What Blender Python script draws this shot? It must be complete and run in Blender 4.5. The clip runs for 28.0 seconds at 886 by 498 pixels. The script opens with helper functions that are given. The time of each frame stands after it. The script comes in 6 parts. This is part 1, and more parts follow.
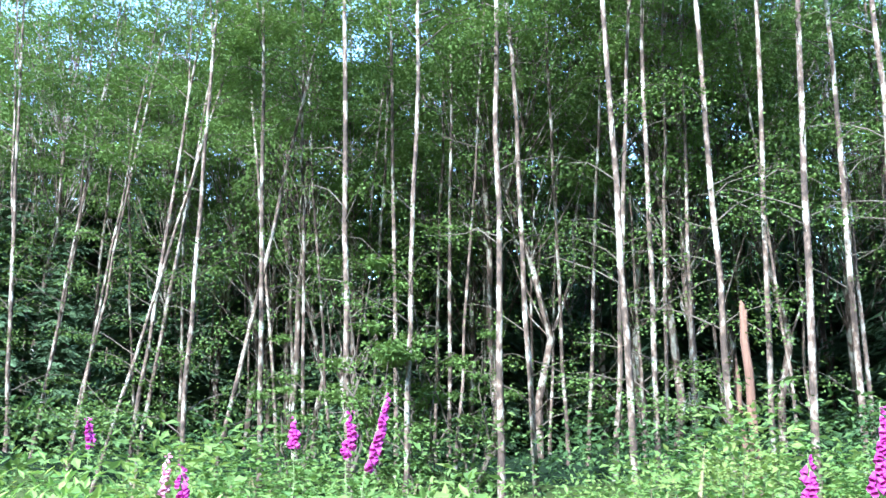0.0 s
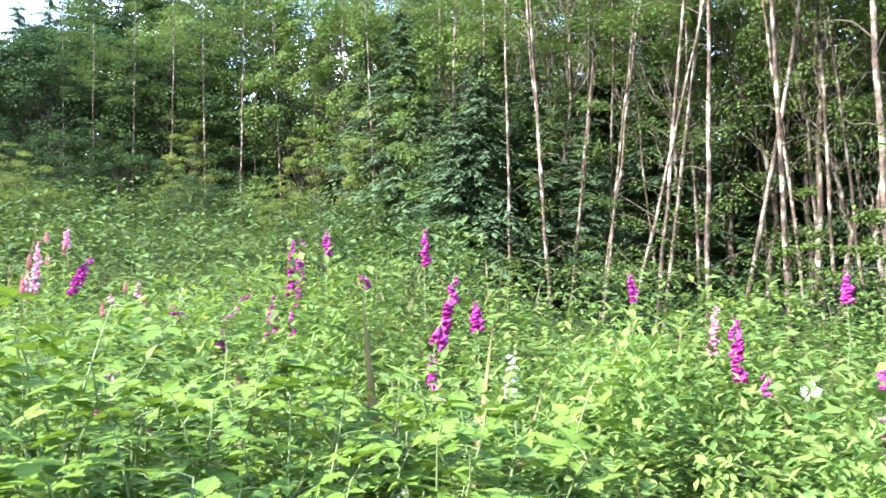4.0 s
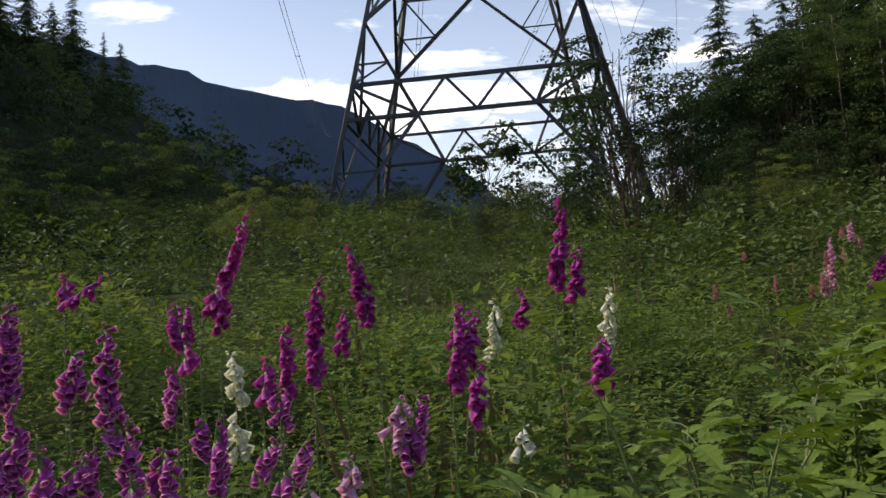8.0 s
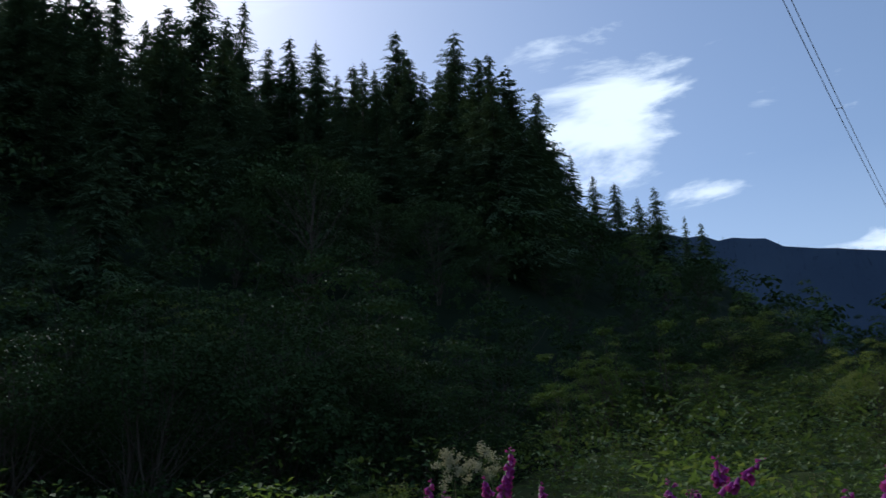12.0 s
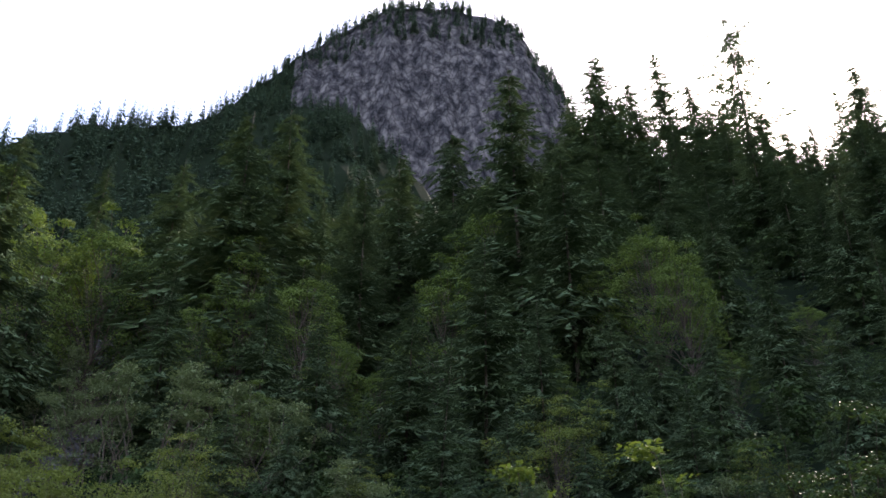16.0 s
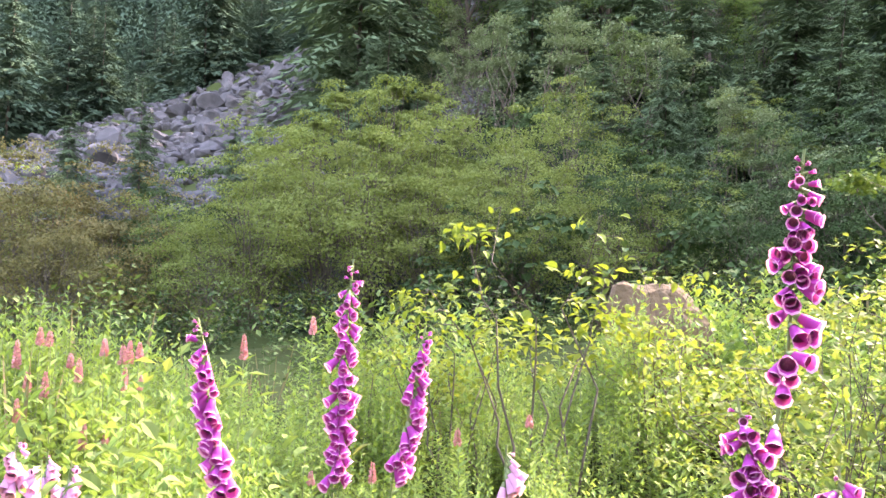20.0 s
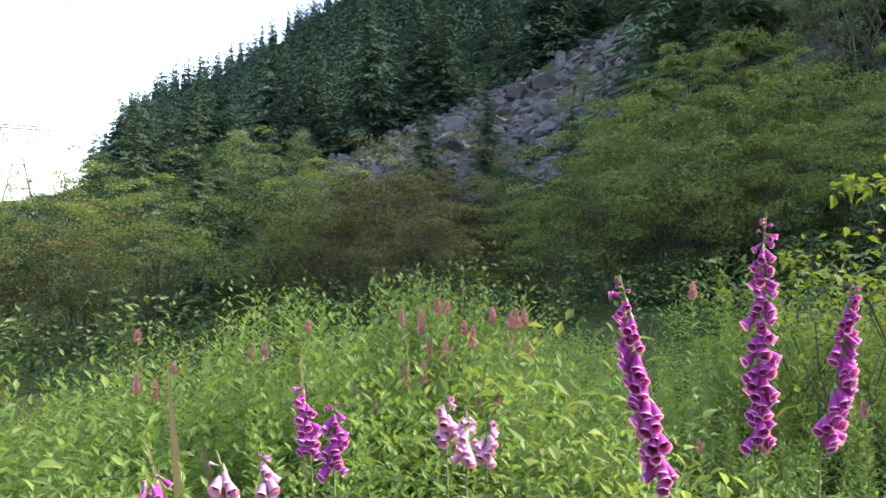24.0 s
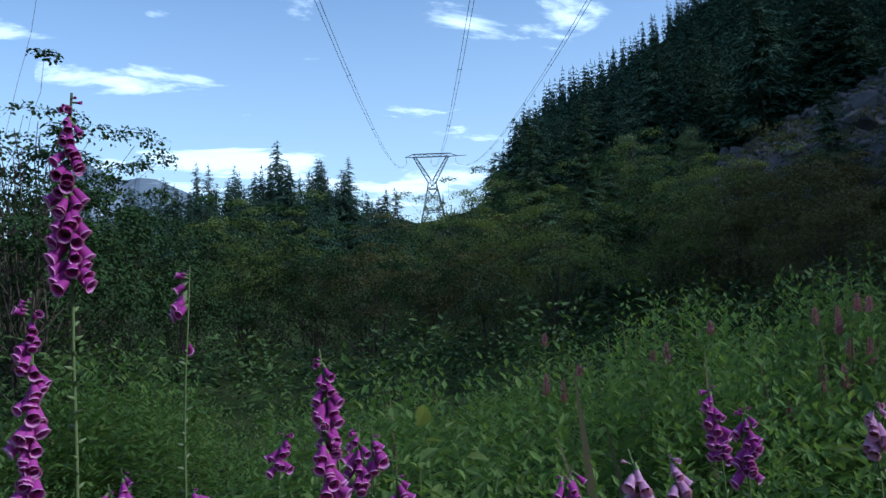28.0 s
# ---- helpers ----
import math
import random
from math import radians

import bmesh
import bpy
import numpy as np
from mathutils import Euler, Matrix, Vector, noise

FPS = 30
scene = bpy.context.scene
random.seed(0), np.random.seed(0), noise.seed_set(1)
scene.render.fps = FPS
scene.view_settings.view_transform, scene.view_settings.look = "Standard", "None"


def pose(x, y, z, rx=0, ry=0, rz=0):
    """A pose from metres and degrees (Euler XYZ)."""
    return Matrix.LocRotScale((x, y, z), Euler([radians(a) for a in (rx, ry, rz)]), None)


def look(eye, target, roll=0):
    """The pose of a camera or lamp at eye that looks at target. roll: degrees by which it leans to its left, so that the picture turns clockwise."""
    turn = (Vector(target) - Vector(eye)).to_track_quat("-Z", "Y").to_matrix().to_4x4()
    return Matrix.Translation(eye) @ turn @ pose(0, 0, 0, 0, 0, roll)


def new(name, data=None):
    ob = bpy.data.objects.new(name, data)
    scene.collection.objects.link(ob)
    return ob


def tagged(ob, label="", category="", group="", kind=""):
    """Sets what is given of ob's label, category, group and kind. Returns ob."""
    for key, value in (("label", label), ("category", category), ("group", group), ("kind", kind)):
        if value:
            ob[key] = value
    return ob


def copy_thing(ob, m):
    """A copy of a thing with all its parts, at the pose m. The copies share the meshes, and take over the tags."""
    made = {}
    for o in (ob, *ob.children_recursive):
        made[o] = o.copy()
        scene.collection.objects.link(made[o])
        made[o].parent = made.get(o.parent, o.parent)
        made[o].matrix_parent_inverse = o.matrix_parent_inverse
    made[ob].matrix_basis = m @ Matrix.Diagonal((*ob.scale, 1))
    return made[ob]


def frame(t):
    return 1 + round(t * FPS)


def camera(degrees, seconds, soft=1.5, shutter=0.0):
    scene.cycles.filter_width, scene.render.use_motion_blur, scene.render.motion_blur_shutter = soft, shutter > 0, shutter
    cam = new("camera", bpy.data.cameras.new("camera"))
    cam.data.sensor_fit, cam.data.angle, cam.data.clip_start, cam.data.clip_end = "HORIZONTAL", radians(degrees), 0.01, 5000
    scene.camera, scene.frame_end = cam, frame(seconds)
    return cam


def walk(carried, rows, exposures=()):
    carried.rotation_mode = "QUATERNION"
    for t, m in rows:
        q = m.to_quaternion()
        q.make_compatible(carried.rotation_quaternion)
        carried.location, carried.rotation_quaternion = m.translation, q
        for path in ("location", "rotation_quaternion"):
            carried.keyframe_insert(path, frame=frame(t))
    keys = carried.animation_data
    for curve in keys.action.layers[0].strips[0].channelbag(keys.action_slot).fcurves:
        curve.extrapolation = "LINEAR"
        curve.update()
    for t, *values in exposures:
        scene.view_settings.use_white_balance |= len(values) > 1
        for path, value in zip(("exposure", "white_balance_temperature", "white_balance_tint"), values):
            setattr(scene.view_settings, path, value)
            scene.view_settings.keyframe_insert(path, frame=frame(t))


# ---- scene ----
FOV = 55.24
cam = camera(FOV, 28.0, soft=1.5, shutter=0.14)

# seconds, x, y, z, then the turn in degrees
ROWS = [
    (0.0, 0.016, 0.307, 1.603, 101.67, 0.51, -4.67),
    (0.5, 0.001, 0.307, 1.604, 105.23, -0.01, -1.70),
    (1.0, -0.001, 0.309, 1.610, 108.80, -0.79, -0.95),
    (1.5, 0.003, 0.297, 1.603, 109.96, -1.02, -3.72),
    (2.0, -0.034, 0.313, 1.598, 104.93, -0.94, -1.09),
    (2.5, -0.093, 0.317, 1.591, 99.75, -0.59, 4.27),
    (3.0, -0.128, 0.328, 1.580, 94.69, -0.56, 13.70),
    (3.5, -0.149, 0.316, 1.577, 93.45, 0.10, 21.45),
    (4.0, -0.168, 0.298, 1.572, 92.66, 0.57, 28.63),
    (4.5, -0.190, 0.268, 1.563, 91.70, 0.77, 36.06),
    (6.5, -0.321, 0.158, 1.567, 93.18, 1.68, 59.85),
    (7.0, -0.329, 0.129, 1.564, 92.98, 2.86, 67.27),
    (7.5, -0.322, 0.114, 1.575, 93.75, 3.80, 72.57),
    (8.0, -0.309, 0.092, 1.582, 94.56, 4.33, 77.11),
    (8.5, -0.305, 0.076, 1.591, 95.99, 4.74, 80.47),
    (9.0, -0.298, 0.063, 1.602, 98.05, 4.84, 83.75),
    (9.5, -0.300, 0.042, 1.611, 99.95, 4.65, 88.41),
    (10.0, -0.300, 0.012, 1.622, 101.61, 4.40, 92.49),
    (10.5, -0.301, -0.008, 1.634, 102.93, 4.25, 96.62),
    (11.0, -0.316, -0.038, 1.648, 104.18, 3.82, 101.92),
    (11.5, -0.297, -0.061, 1.648, 106.19, 3.45, 107.98),
    (12.0, -0.267, -0.138, 1.632, 108.48, 2.40, 115.68),
    (12.5, -0.235, -0.188, 1.619, 110.38, 2.10, 125.16),
    (13.0, -0.170, -0.246, 1.617, 110.67, 1.92, 136.47),
    (13.5, -0.166, -0.262, 1.633, 110.52, 1.31, 147.86),
    (15.5, 0.033, -0.300, 1.686, 117.40, 0.59, 172.44),
    (16.0, 0.040, -0.307, 1.689, 118.62, 0.11, 175.35),
    (16.5, 0.050, -0.316, 1.676, 115.29, 0.23, 179.62),
    (17.0, 0.063, -0.324, 1.666, 110.30, 0.18, 182.39),
    (17.5, 0.073, -0.325, 1.644, 106.04, -0.86, 183.73),
    (18.0, 0.081, -0.321, 1.638, 103.25, -1.27, 186.84),
    (18.5, 0.079, -0.333, 1.624, 100.18, -1.29, 190.83),
    (19.0, 0.085, -0.327, 1.612, 97.82, -1.47, 195.09),
    (19.5, 0.096, -0.318, 1.604, 95.96, -1.39, 198.51),
    (20.0, 0.102, -0.317, 1.596, 94.31, -1.43, 200.37),
    (20.5, 0.116, -0.310, 1.594, 93.21, -1.49, 202.49),
    (21.0, 0.131, -0.296, 1.591, 92.63, -1.64, 205.23),
    (21.5, 0.146, -0.279, 1.588, 92.18, -1.34, 208.70),
    (23.5, 0.251, -0.252, 1.563, 92.14, 0.80, 218.84),
    (24.0, 0.250, -0.236, 1.555, 92.29, 0.11, 223.16),
    (24.5, 0.242, -0.222, 1.551, 92.82, 0.31, 228.08),
    (25.0, 0.235, -0.222, 1.553, 93.32, 1.13, 232.81),
    (25.5, 0.229, -0.218, 1.554, 93.58, 1.51, 237.01),
    (26.0, 0.231, -0.217, 1.554, 93.40, 1.56, 240.54),
    (26.5, 0.232, -0.218, 1.556, 93.14, 1.71, 243.49),
    (27.0, 0.234, -0.219, 1.554, 93.04, 2.02, 245.83),
    (27.5, 0.233, -0.217, 1.553, 92.92, 2.30, 247.80),
    (28.0, 0.235, -0.217, 1.553, 93.10, 2.38, 249.49),
]
EXPOSURES = [
    (0.0, 3.15, 5000, 3), (0.5, 2.8, 5700, 10), (1.0, 2.45, 6600, 20), (1.4, 2.25, 6900, 23), (2.1, 2.0, 7400, 24), (3.0, 3.1, 5900, 10), (4.5, 3.05, 6100, 11),
    (7.0, 0.85, 7700, 20), (8.0, 0.35, 7300, 17), (9.0, 0.15, 6000, 11), (10.0, -0.35, 5500, 9), (11.0, -0.4, 5400, 8), (13.0, 0.0, 6400, 12), (13.5, 1.6, 6600, 13), (15.5, 2.0, 7100, 20), (16.0, 1.8, 7100, 23), (16.45, 1.5, 7200, 26),
    (17.1, 3.6, 7500, 48), (18.0, 4.05, 8300, 62), (19.0, 3.85, 8100, 43), (20.0, 3.75, 7500, 29), (21.2, 3.7, 6900, 20), (23.5, 2.85, 6800, 16), (25.5, 0.9, 6800, 13), (26.0, 0.45, 6600, 11), (26.5, -0.1, 5300, 6), (28.0, 0.0, 5100, 5),
]
walk(cam, [(t, pose(x, y, z, a, b, c)) for t, x, y, z, a, b, c in ROWS], EXPOSURES)

# ---------------------------------------------------------------- light
SUN_AZ, SUN_EL = 147.5, 37.5
world = bpy.data.worlds.new("sky")
scene.world = world
world.use_nodes = True
wn, wl = world.node_tree.nodes, world.node_tree.links
sky = wn.new("ShaderNodeTexSky")
sky.sky_type, sky.sun_disc = "NISHITA", False
sky.sun_elevation, sky.sun_rotation = radians(SUN_EL), radians(-SUN_AZ)
sky.air_density, sky.dust_density, sky.ozone_density = 1.0, 1.0, 1.6
coord = wn.new("ShaderNodeTexCoord")
split = wn.new("ShaderNodeSeparateXYZ")
wl.new(coord.outputs["Generated"], split.inputs[0])


def wmath(op, a, b=None, clamp=False):
    n = wn.new("ShaderNodeMath")
    n.operation, n.use_clamp = op, clamp
    for i, v in enumerate((a, b)):
        if v is None:
            continue
        if isinstance(v, (int, float)):
            n.inputs[i].default_value = v
        else:
            wl.new(v, n.inputs[i])
    return n.outputs[0]


up = wmath("ADD", wmath("MAXIMUM", split.outputs[2], 0.0), 0.16)
flat = wn.new("ShaderNodeCombineXYZ")
wl.new(wmath("DIVIDE", split.outputs[0], up), flat.inputs[0])
wl.new(wmath("DIVIDE", split.outputs[1], up), flat.inputs[1])
turned = wn.new("ShaderNodeMapping")
turned.inputs["Rotation"].default_value = (0, 0, radians(25))
turned.inputs["Scale"].default_value = (1.0, 0.55, 1.0)
turned.inputs["Location"].default_value = (0.7, 0.35, 0.0)
wl.new(flat.outputs[0], turned.inputs[0])
puff = wn.new("ShaderNodeTexNoise")
puff.inputs["Scale"].default_value, puff.inputs["Detail"].default_value, puff.inputs["Roughness"].default_value = 4.6, 9.0, 0.62
puff.inputs["Distortion"].default_value = 0.35
wl.new(turned.outputs[0], puff.inputs["Vector"])
# banks of cloud: bearing, elevation, half widths in degrees, weight
CLOUDS = [(102, 27.5, 9, 5, 0.9), (92, 25.5, 2.6, 0.9, 0.55), (96, 20.5, 3, 0.9, 0.45), (76, 14.5, 17, 3.4, 1.0), (66, 19, 7, 2.0, 0.6), (60, 25, 10, 2, 0.4), (132, 42, 30, 9, 0.8), (175, 52, 40, 12, 0.9),
          (264, 9.3, 10, 2.0, 1.05), (252, 7.3, 9, 1.8, 0.9), (270, 14.2, 6, 1.8, 0.95), (239, 18, 5.5, 3.0, 0.95), (247, 18, 4, 1.4, 0.5), (12, 45, 40, 16, 0.9), (45, 14, 24, 12, 0.6)]
bearing = wmath("MULTIPLY", wmath("ARCTAN2", wmath("MULTIPLY", split.outputs[0], -1.0), split.outputs[1]), 57.2958)
bearing = wmath("SUBTRACT", wmath("MODULO", wmath("ADD", bearing, 445.0), 360.0), 85.0)
lift = wmath("MULTIPLY", wmath("ARCSINE", split.outputs[2]), 57.2958)
bank = None
for ca, ce, wa, we, k in CLOUDS:
    dx = wmath("DIVIDE", wmath("SUBTRACT", bearing, float(ca)), float(wa))
    dy = wmath("DIVIDE", wmath("SUBTRACT", lift, float(ce)), float(we))
    q = wmath("SQRT", wmath("ADD", wmath("MULTIPLY", dx, dx), wmath("MULTIPLY", dy, dy)))
    q = wmath("MULTIPLY", wmath("SUBTRACT", 1.15, q, True), float(k))
    bank = q if bank is None else wmath("MAXIMUM", bank, q)
wisps = wmath("SUBTRACT", wmath("ADD", wmath("MULTIPLY", bank, 1.0), wmath("MULTIPLY", puff.outputs["Fac"], 3.6)), 2.05)
cover = wn.new("ShaderNodeValToRGB")
cover.color_ramp.interpolation = "EASE"
cover.color_ramp.elements[0].position, cover.color_ramp.elements[1].position = 0.02, 0.75
wl.new(wisps, cover.inputs[0])
haze = wmath("ADD", wmath("MULTIPLY", wmath("SUBTRACT", 1.0, wmath("DIVIDE", lift, 22.0), True), 0.3), 0.05)
veil = wmath("MULTIPLY", wmath("MAXIMUM", cover.outputs[0], haze), 0.94, True)
whiten = wn.new("ShaderNodeMix")
whiten.data_type = "RGBA"
whiten.inputs["B"].default_value = (8.3, 9.0, 9.5, 1)
wl.new(veil, whiten.inputs["Factor"])
wl.new(sky.outputs[0], whiten.inputs["A"])
wl.new(whiten.outputs["Result"], wn["Background"].inputs[0])
wn["Background"].inputs[1].default_value = 0.15

sun = new("sun", bpy.data.lights.new("sun", "SUN"))
sun.data.energy, sun.data.angle, sun.data.color = 3.0, radians(2.0), (1.0, 0.94, 0.84)
sa, se = radians(SUN_AZ), radians(SUN_EL)
sun.matrix_world = look((-math.sin(sa) * math.cos(se) * 300, math.cos(sa) * math.cos(se) * 300, math.sin(se) * 300), (0, 0, 0))


# ---------------------------------------------------------------- materials
def shader(name):
    m = bpy.data.materials.new(name)
    m.use_nodes = True
    return m, m.node_tree.nodes, m.node_tree.links, m.node_tree.nodes["Principled BSDF"]


def ramp_node(n, colours, spots=None):
    r = n.new("ShaderNodeValToRGB")
    e = r.color_ramp.elements
    spots = spots or [i / (len(colours) - 1) for i in range(len(colours))]
    for i, c in enumerate(colours):
        el = e[i] if i < 2 else e.new(1.0)
        el.position, el.color = spots[i], (*c, 1)
    return r


def softened(c, k):
    g = 0.3 * c[0] + 0.59 * c[1] + 0.11 * c[2]
    return tuple(v + (g - v) * k for v in c)


def leafy(name, colours, through_light=0.35, rough=0.5, scale=3.0, soften=0.2, vary=0.42):
    """A leaf: colour by leaf and by drift over the plant, light comes partly through."""
    m, n, l, b = shader(name)
    geo = n.new("ShaderNodeNewGeometry")
    tone = n.new("ShaderNodeTexNoise")
    tone.inputs["Scale"].default_value, tone.inputs["Detail"].default_value = scale, 3.0
    l.new(geo.outputs["Position"], tone.inputs["Vector"])
    add = n.new("ShaderNodeMath")
    add.operation = "MULTIPLY_ADD"
    add.inputs[1].default_value, add.inputs[2].default_value = vary, 0.11 - vary / 2
    l.new(geo.outputs["Random Per Island"], add.inputs[0])
    both = n.new("ShaderNodeMath")
    both.operation = "ADD"
    half = n.new("ShaderNodeMath")
    half.operation = "MULTIPLY"
    half.inputs[1].default_value = 0.66
    l.new(tone.outputs["Fac"], half.inputs[0])
    l.new(add.outputs[0], both.inputs[0])
    l.new(half.outputs[0], both.inputs[1])
    r = ramp_node(n, [softened(c, soften) for c in colours])
    l.new(both.outputs[0], r.inputs[0])
    l.new(r.outputs[0], b.inputs["Base Color"])
    b.inputs["Roughness"].default_value = min(rough + 0.1, 1.0)
    b.inputs["Specular IOR Level"].default_value = 0.13
    t = n.new("ShaderNodeBsdfTranslucent")
    warm = n.new("ShaderNodeMix")
    warm.data_type, warm.blend_type = "RGBA", "MULTIPLY"
    warm.inputs["Factor"].default_value = 1.0
    warm.inputs["B"].default_value = (1.2, 1.15, 0.7, 1)
    l.new(r.outputs[0], warm.inputs["A"])
    l.new(warm.outputs["Result"], t.inputs[0])
    mix = n.new("ShaderNodeMixShader")
    mix.inputs[0].default_value = through_light
    l.new(b.outputs[0], mix.inputs[1])
    l.new(t.outputs[0], mix.inputs[2])
    l.new(mix.outputs[0], n["Material Output"].inputs[0])
    return m


def grainy(name, colours, scale=4.0, rough=0.85, bump=0.3, stretch=(1, 1, 1), spots=None, metal=0.0, fine=6.0):
    """A surface with broad blotches, fine grain and relief."""
    m, n, l, b = shader(name)
    c = n.new("ShaderNodeTexCoord")
    mp = n.new("ShaderNodeMapping")
    mp.inputs["Scale"].default_value = stretch
    l.new(c.outputs["Object"], mp.inputs[0])
    a = n.new("ShaderNodeTexNoise")
    a.inputs["Scale"].default_value, a.inputs["Detail"].default_value, a.inputs["Roughness"].default_value = scale, 8.0, 0.62
    l.new(mp.outputs[0], a.inputs["Vector"])
    r = ramp_node(n, colours, spots)
    l.new(a.outputs["Fac"], r.inputs[0])
    l.new(r.outputs[0], b.inputs["Base Color"])
    b.inputs["Roughness"].default_value, b.inputs["Metallic"].default_value = rough, metal
    f = n.new("ShaderNodeTexNoise")
    f.inputs["Scale"].default_value, f.inputs["Detail"].default_value = scale * fine, 5.0
    l.new(mp.outputs[0], f.inputs["Vector"])
    bp = n.new("ShaderNodeBump")
    bp.inputs["Strength"].default_value, bp.inputs["Distance"].default_value = bump, 0.05
    l.new(f.outputs["Fac"], bp.inputs["Height"])
    l.new(bp.outputs[0], b.inputs["Normal"])
    return m


M_SOIL = grainy("forest_floor", [(0.02, 0.028, 0.012), (0.04, 0.055, 0.018), (0.07, 0.065, 0.03)], 0.6, 0.95, 0.6)
# The soil's tones cut to about a third, for ground among the trees
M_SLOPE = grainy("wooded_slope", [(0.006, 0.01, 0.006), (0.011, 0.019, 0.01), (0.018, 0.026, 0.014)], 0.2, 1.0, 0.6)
M_ALDER_BARK = grainy("alder_bark", [(0.045, 0.03, 0.022), (0.12, 0.08, 0.058), (0.25, 0.22, 0.18), (0.45, 0.435, 0.39)], 4.2, 0.85, 0.5, (1, 1, 0.55), [0.42, 0.505, 0.56, 0.69])
M_DARK_BARK = grainy("conifer_bark", [(0.03, 0.024, 0.018), (0.065, 0.05, 0.038), (0.11, 0.09, 0.072)], 6.0, 0.9, 0.7, (1, 1, 0.3))
M_SNAG = grainy("rotten_wood", [(0.06, 0.03, 0.022), (0.14, 0.075, 0.05), (0.27, 0.18, 0.13)], 3.0, 0.9, 0.6, (1, 1, 0.3))
M_TWIG = grainy("twig_bark", [(0.05, 0.04, 0.03), (0.12, 0.095, 0.072)], 9.0, 0.9, 0.3)
M_STEM = grainy("green_stem", [(0.10, 0.14, 0.045), (0.19, 0.24, 0.09)], 20.0, 0.6, 0.1)
M_ALDER_LEAF = leafy("alder_leaf", [(0.05, 0.092, 0.02), (0.105, 0.17, 0.034), (0.21, 0.27, 0.062)], 0.3, 0.5, 0.5, 0.10, vary=0.2)
M_BROAD_LEAF = leafy("broad_leaf", [(0.021, 0.051, 0.015), (0.042, 0.084, 0.022), (0.076, 0.124, 0.034)], 0.16, 0.45, 0.5, vary=0.2)
M_YELLOW_LEAF = leafy("yellow_green_leaf", [(0.10, 0.16, 0.02), (0.19, 0.25, 0.03), (0.28, 0.30, 0.05)], 0.4, 0.45, 0.7, 0.05)
M_OLIVE_LEAF = leafy("olive_leaf", [(0.069, 0.115, 0.023), (0.155, 0.201, 0.041), (0.276, 0.276, 0.063)], 0.36, 0.5, 0.35, 0.1, vary=0.2)
M_VALLEY_LEAF = leafy("valley_brush_leaf", [(0.035, 0.066, 0.022), (0.068, 0.105, 0.034), (0.12, 0.15, 0.05)], 0.2, 0.55, 0.25, vary=0.2)
M_RUSTY_LEAF = leafy("rusty_leaf", [(0.067, 0.09, 0.022), (0.146, 0.129, 0.031), (0.269, 0.14, 0.04)], 0.32, 0.5, 0.5, vary=0.2)
M_PALE_LEAF = leafy("pale_willow_leaf", [(0.09, 0.14, 0.05), (0.15, 0.21, 0.09), (0.21, 0.27, 0.13)], 0.28, 0.5, 0.5)
M_NEEDLE = leafy("conifer_needles", [(0.043, 0.084, 0.041), (0.074, 0.128, 0.057), (0.128, 0.196, 0.078)], 0.12, 0.6, 0.3, vary=0.2)
# Needle colour shifted towards blue, standing for thin haze before the ridges
M_FAR_HAZED = leafy("hazed_conifer_needles", [(0.031, 0.064, 0.042), (0.048, 0.091, 0.053), (0.07, 0.119, 0.066)], 0.06, 0.7, 0.03, 0.2, 0.2)
# Blue of the far air is put into this colour; no haze is built
M_HAZE_BLUE = leafy("haze_blue_forest", [(0.016, 0.03, 0.06), (0.038, 0.065, 0.115), (0.07, 0.11, 0.165)], 0.03, 1.0, 0.004)
M_BRAMBLE = leafy("bramble_leaf", [(0.06, 0.13, 0.03), (0.13, 0.225, 0.052), (0.27, 0.34, 0.085)], 0.42, 0.42, 0.8, 0.06)
M_SPIREA = leafy("spirea_leaf", [(0.08, 0.165, 0.034), (0.205, 0.319, 0.066), (0.41, 0.479, 0.114)], 0.44, 0.45, 0.8, 0.08)
M_HERB = leafy("meadow_leaf", [(0.06, 0.12, 0.03), (0.14, 0.21, 0.05), (0.3, 0.32, 0.085)], 0.42, 0.5, 0.4, 0.06)
# Meadow leaf tones roughly a third darker, for growth beyond eight metres
M_BANK = leafy("darker_meadow_leaf", [(0.045, 0.085, 0.024), (0.09, 0.145, 0.038), (0.19, 0.22, 0.062)], 0.26, 0.5, 0.5, 0.08)
M_DRY = leafy("dry_grass", [(0.16, 0.13, 0.06), (0.27, 0.21, 0.1), (0.36, 0.28, 0.15)], 0.25, 0.7, 0.5)
M_PURPLE = leafy("foxglove_purple", [(0.33, 0.028, 0.25), (0.48, 0.065, 0.39), (0.62, 0.15, 0.53)], 0.3, 0.45, 4.0, 0.0)
M_PINK = leafy("foxglove_pale_pink", [(0.6, 0.25, 0.5), (0.72, 0.38, 0.62), (0.8, 0.5, 0.72)], 0.3, 0.45, 4.0, 0.0)
M_WHITE = leafy("foxglove_white", [(0.72, 0.74, 0.66), (0.8, 0.82, 0.74), (0.86, 0.86, 0.8)], 0.3, 0.5, 4.0, 0.0)
M_SPIKE = leafy("spirea_pink", [(0.45, 0.2, 0.26), (0.58, 0.29, 0.36), (0.66, 0.4, 0.44)], 0.25, 0.6, 4.0, 0.0)
M_CREAM = leafy("goatsbeard_cream", [(0.34, 0.32, 0.22), (0.46, 0.44, 0.34), (0.55, 0.54, 0.44)], 0.3, 0.6, 4.0, 0.0)
M_LIP = leafy("foxglove_lip", [(0.6, 0.2, 0.52), (0.72, 0.34, 0.65), (0.8, 0.48, 0.74)], 0.3, 0.5, 4.0, 0.0)
M_THROAT = grainy("foxglove_throat", [(0.3, 0.06, 0.22), (0.52, 0.16, 0.42), (0.75, 0.48, 0.68)], 9.0, 0.5, 0.05)
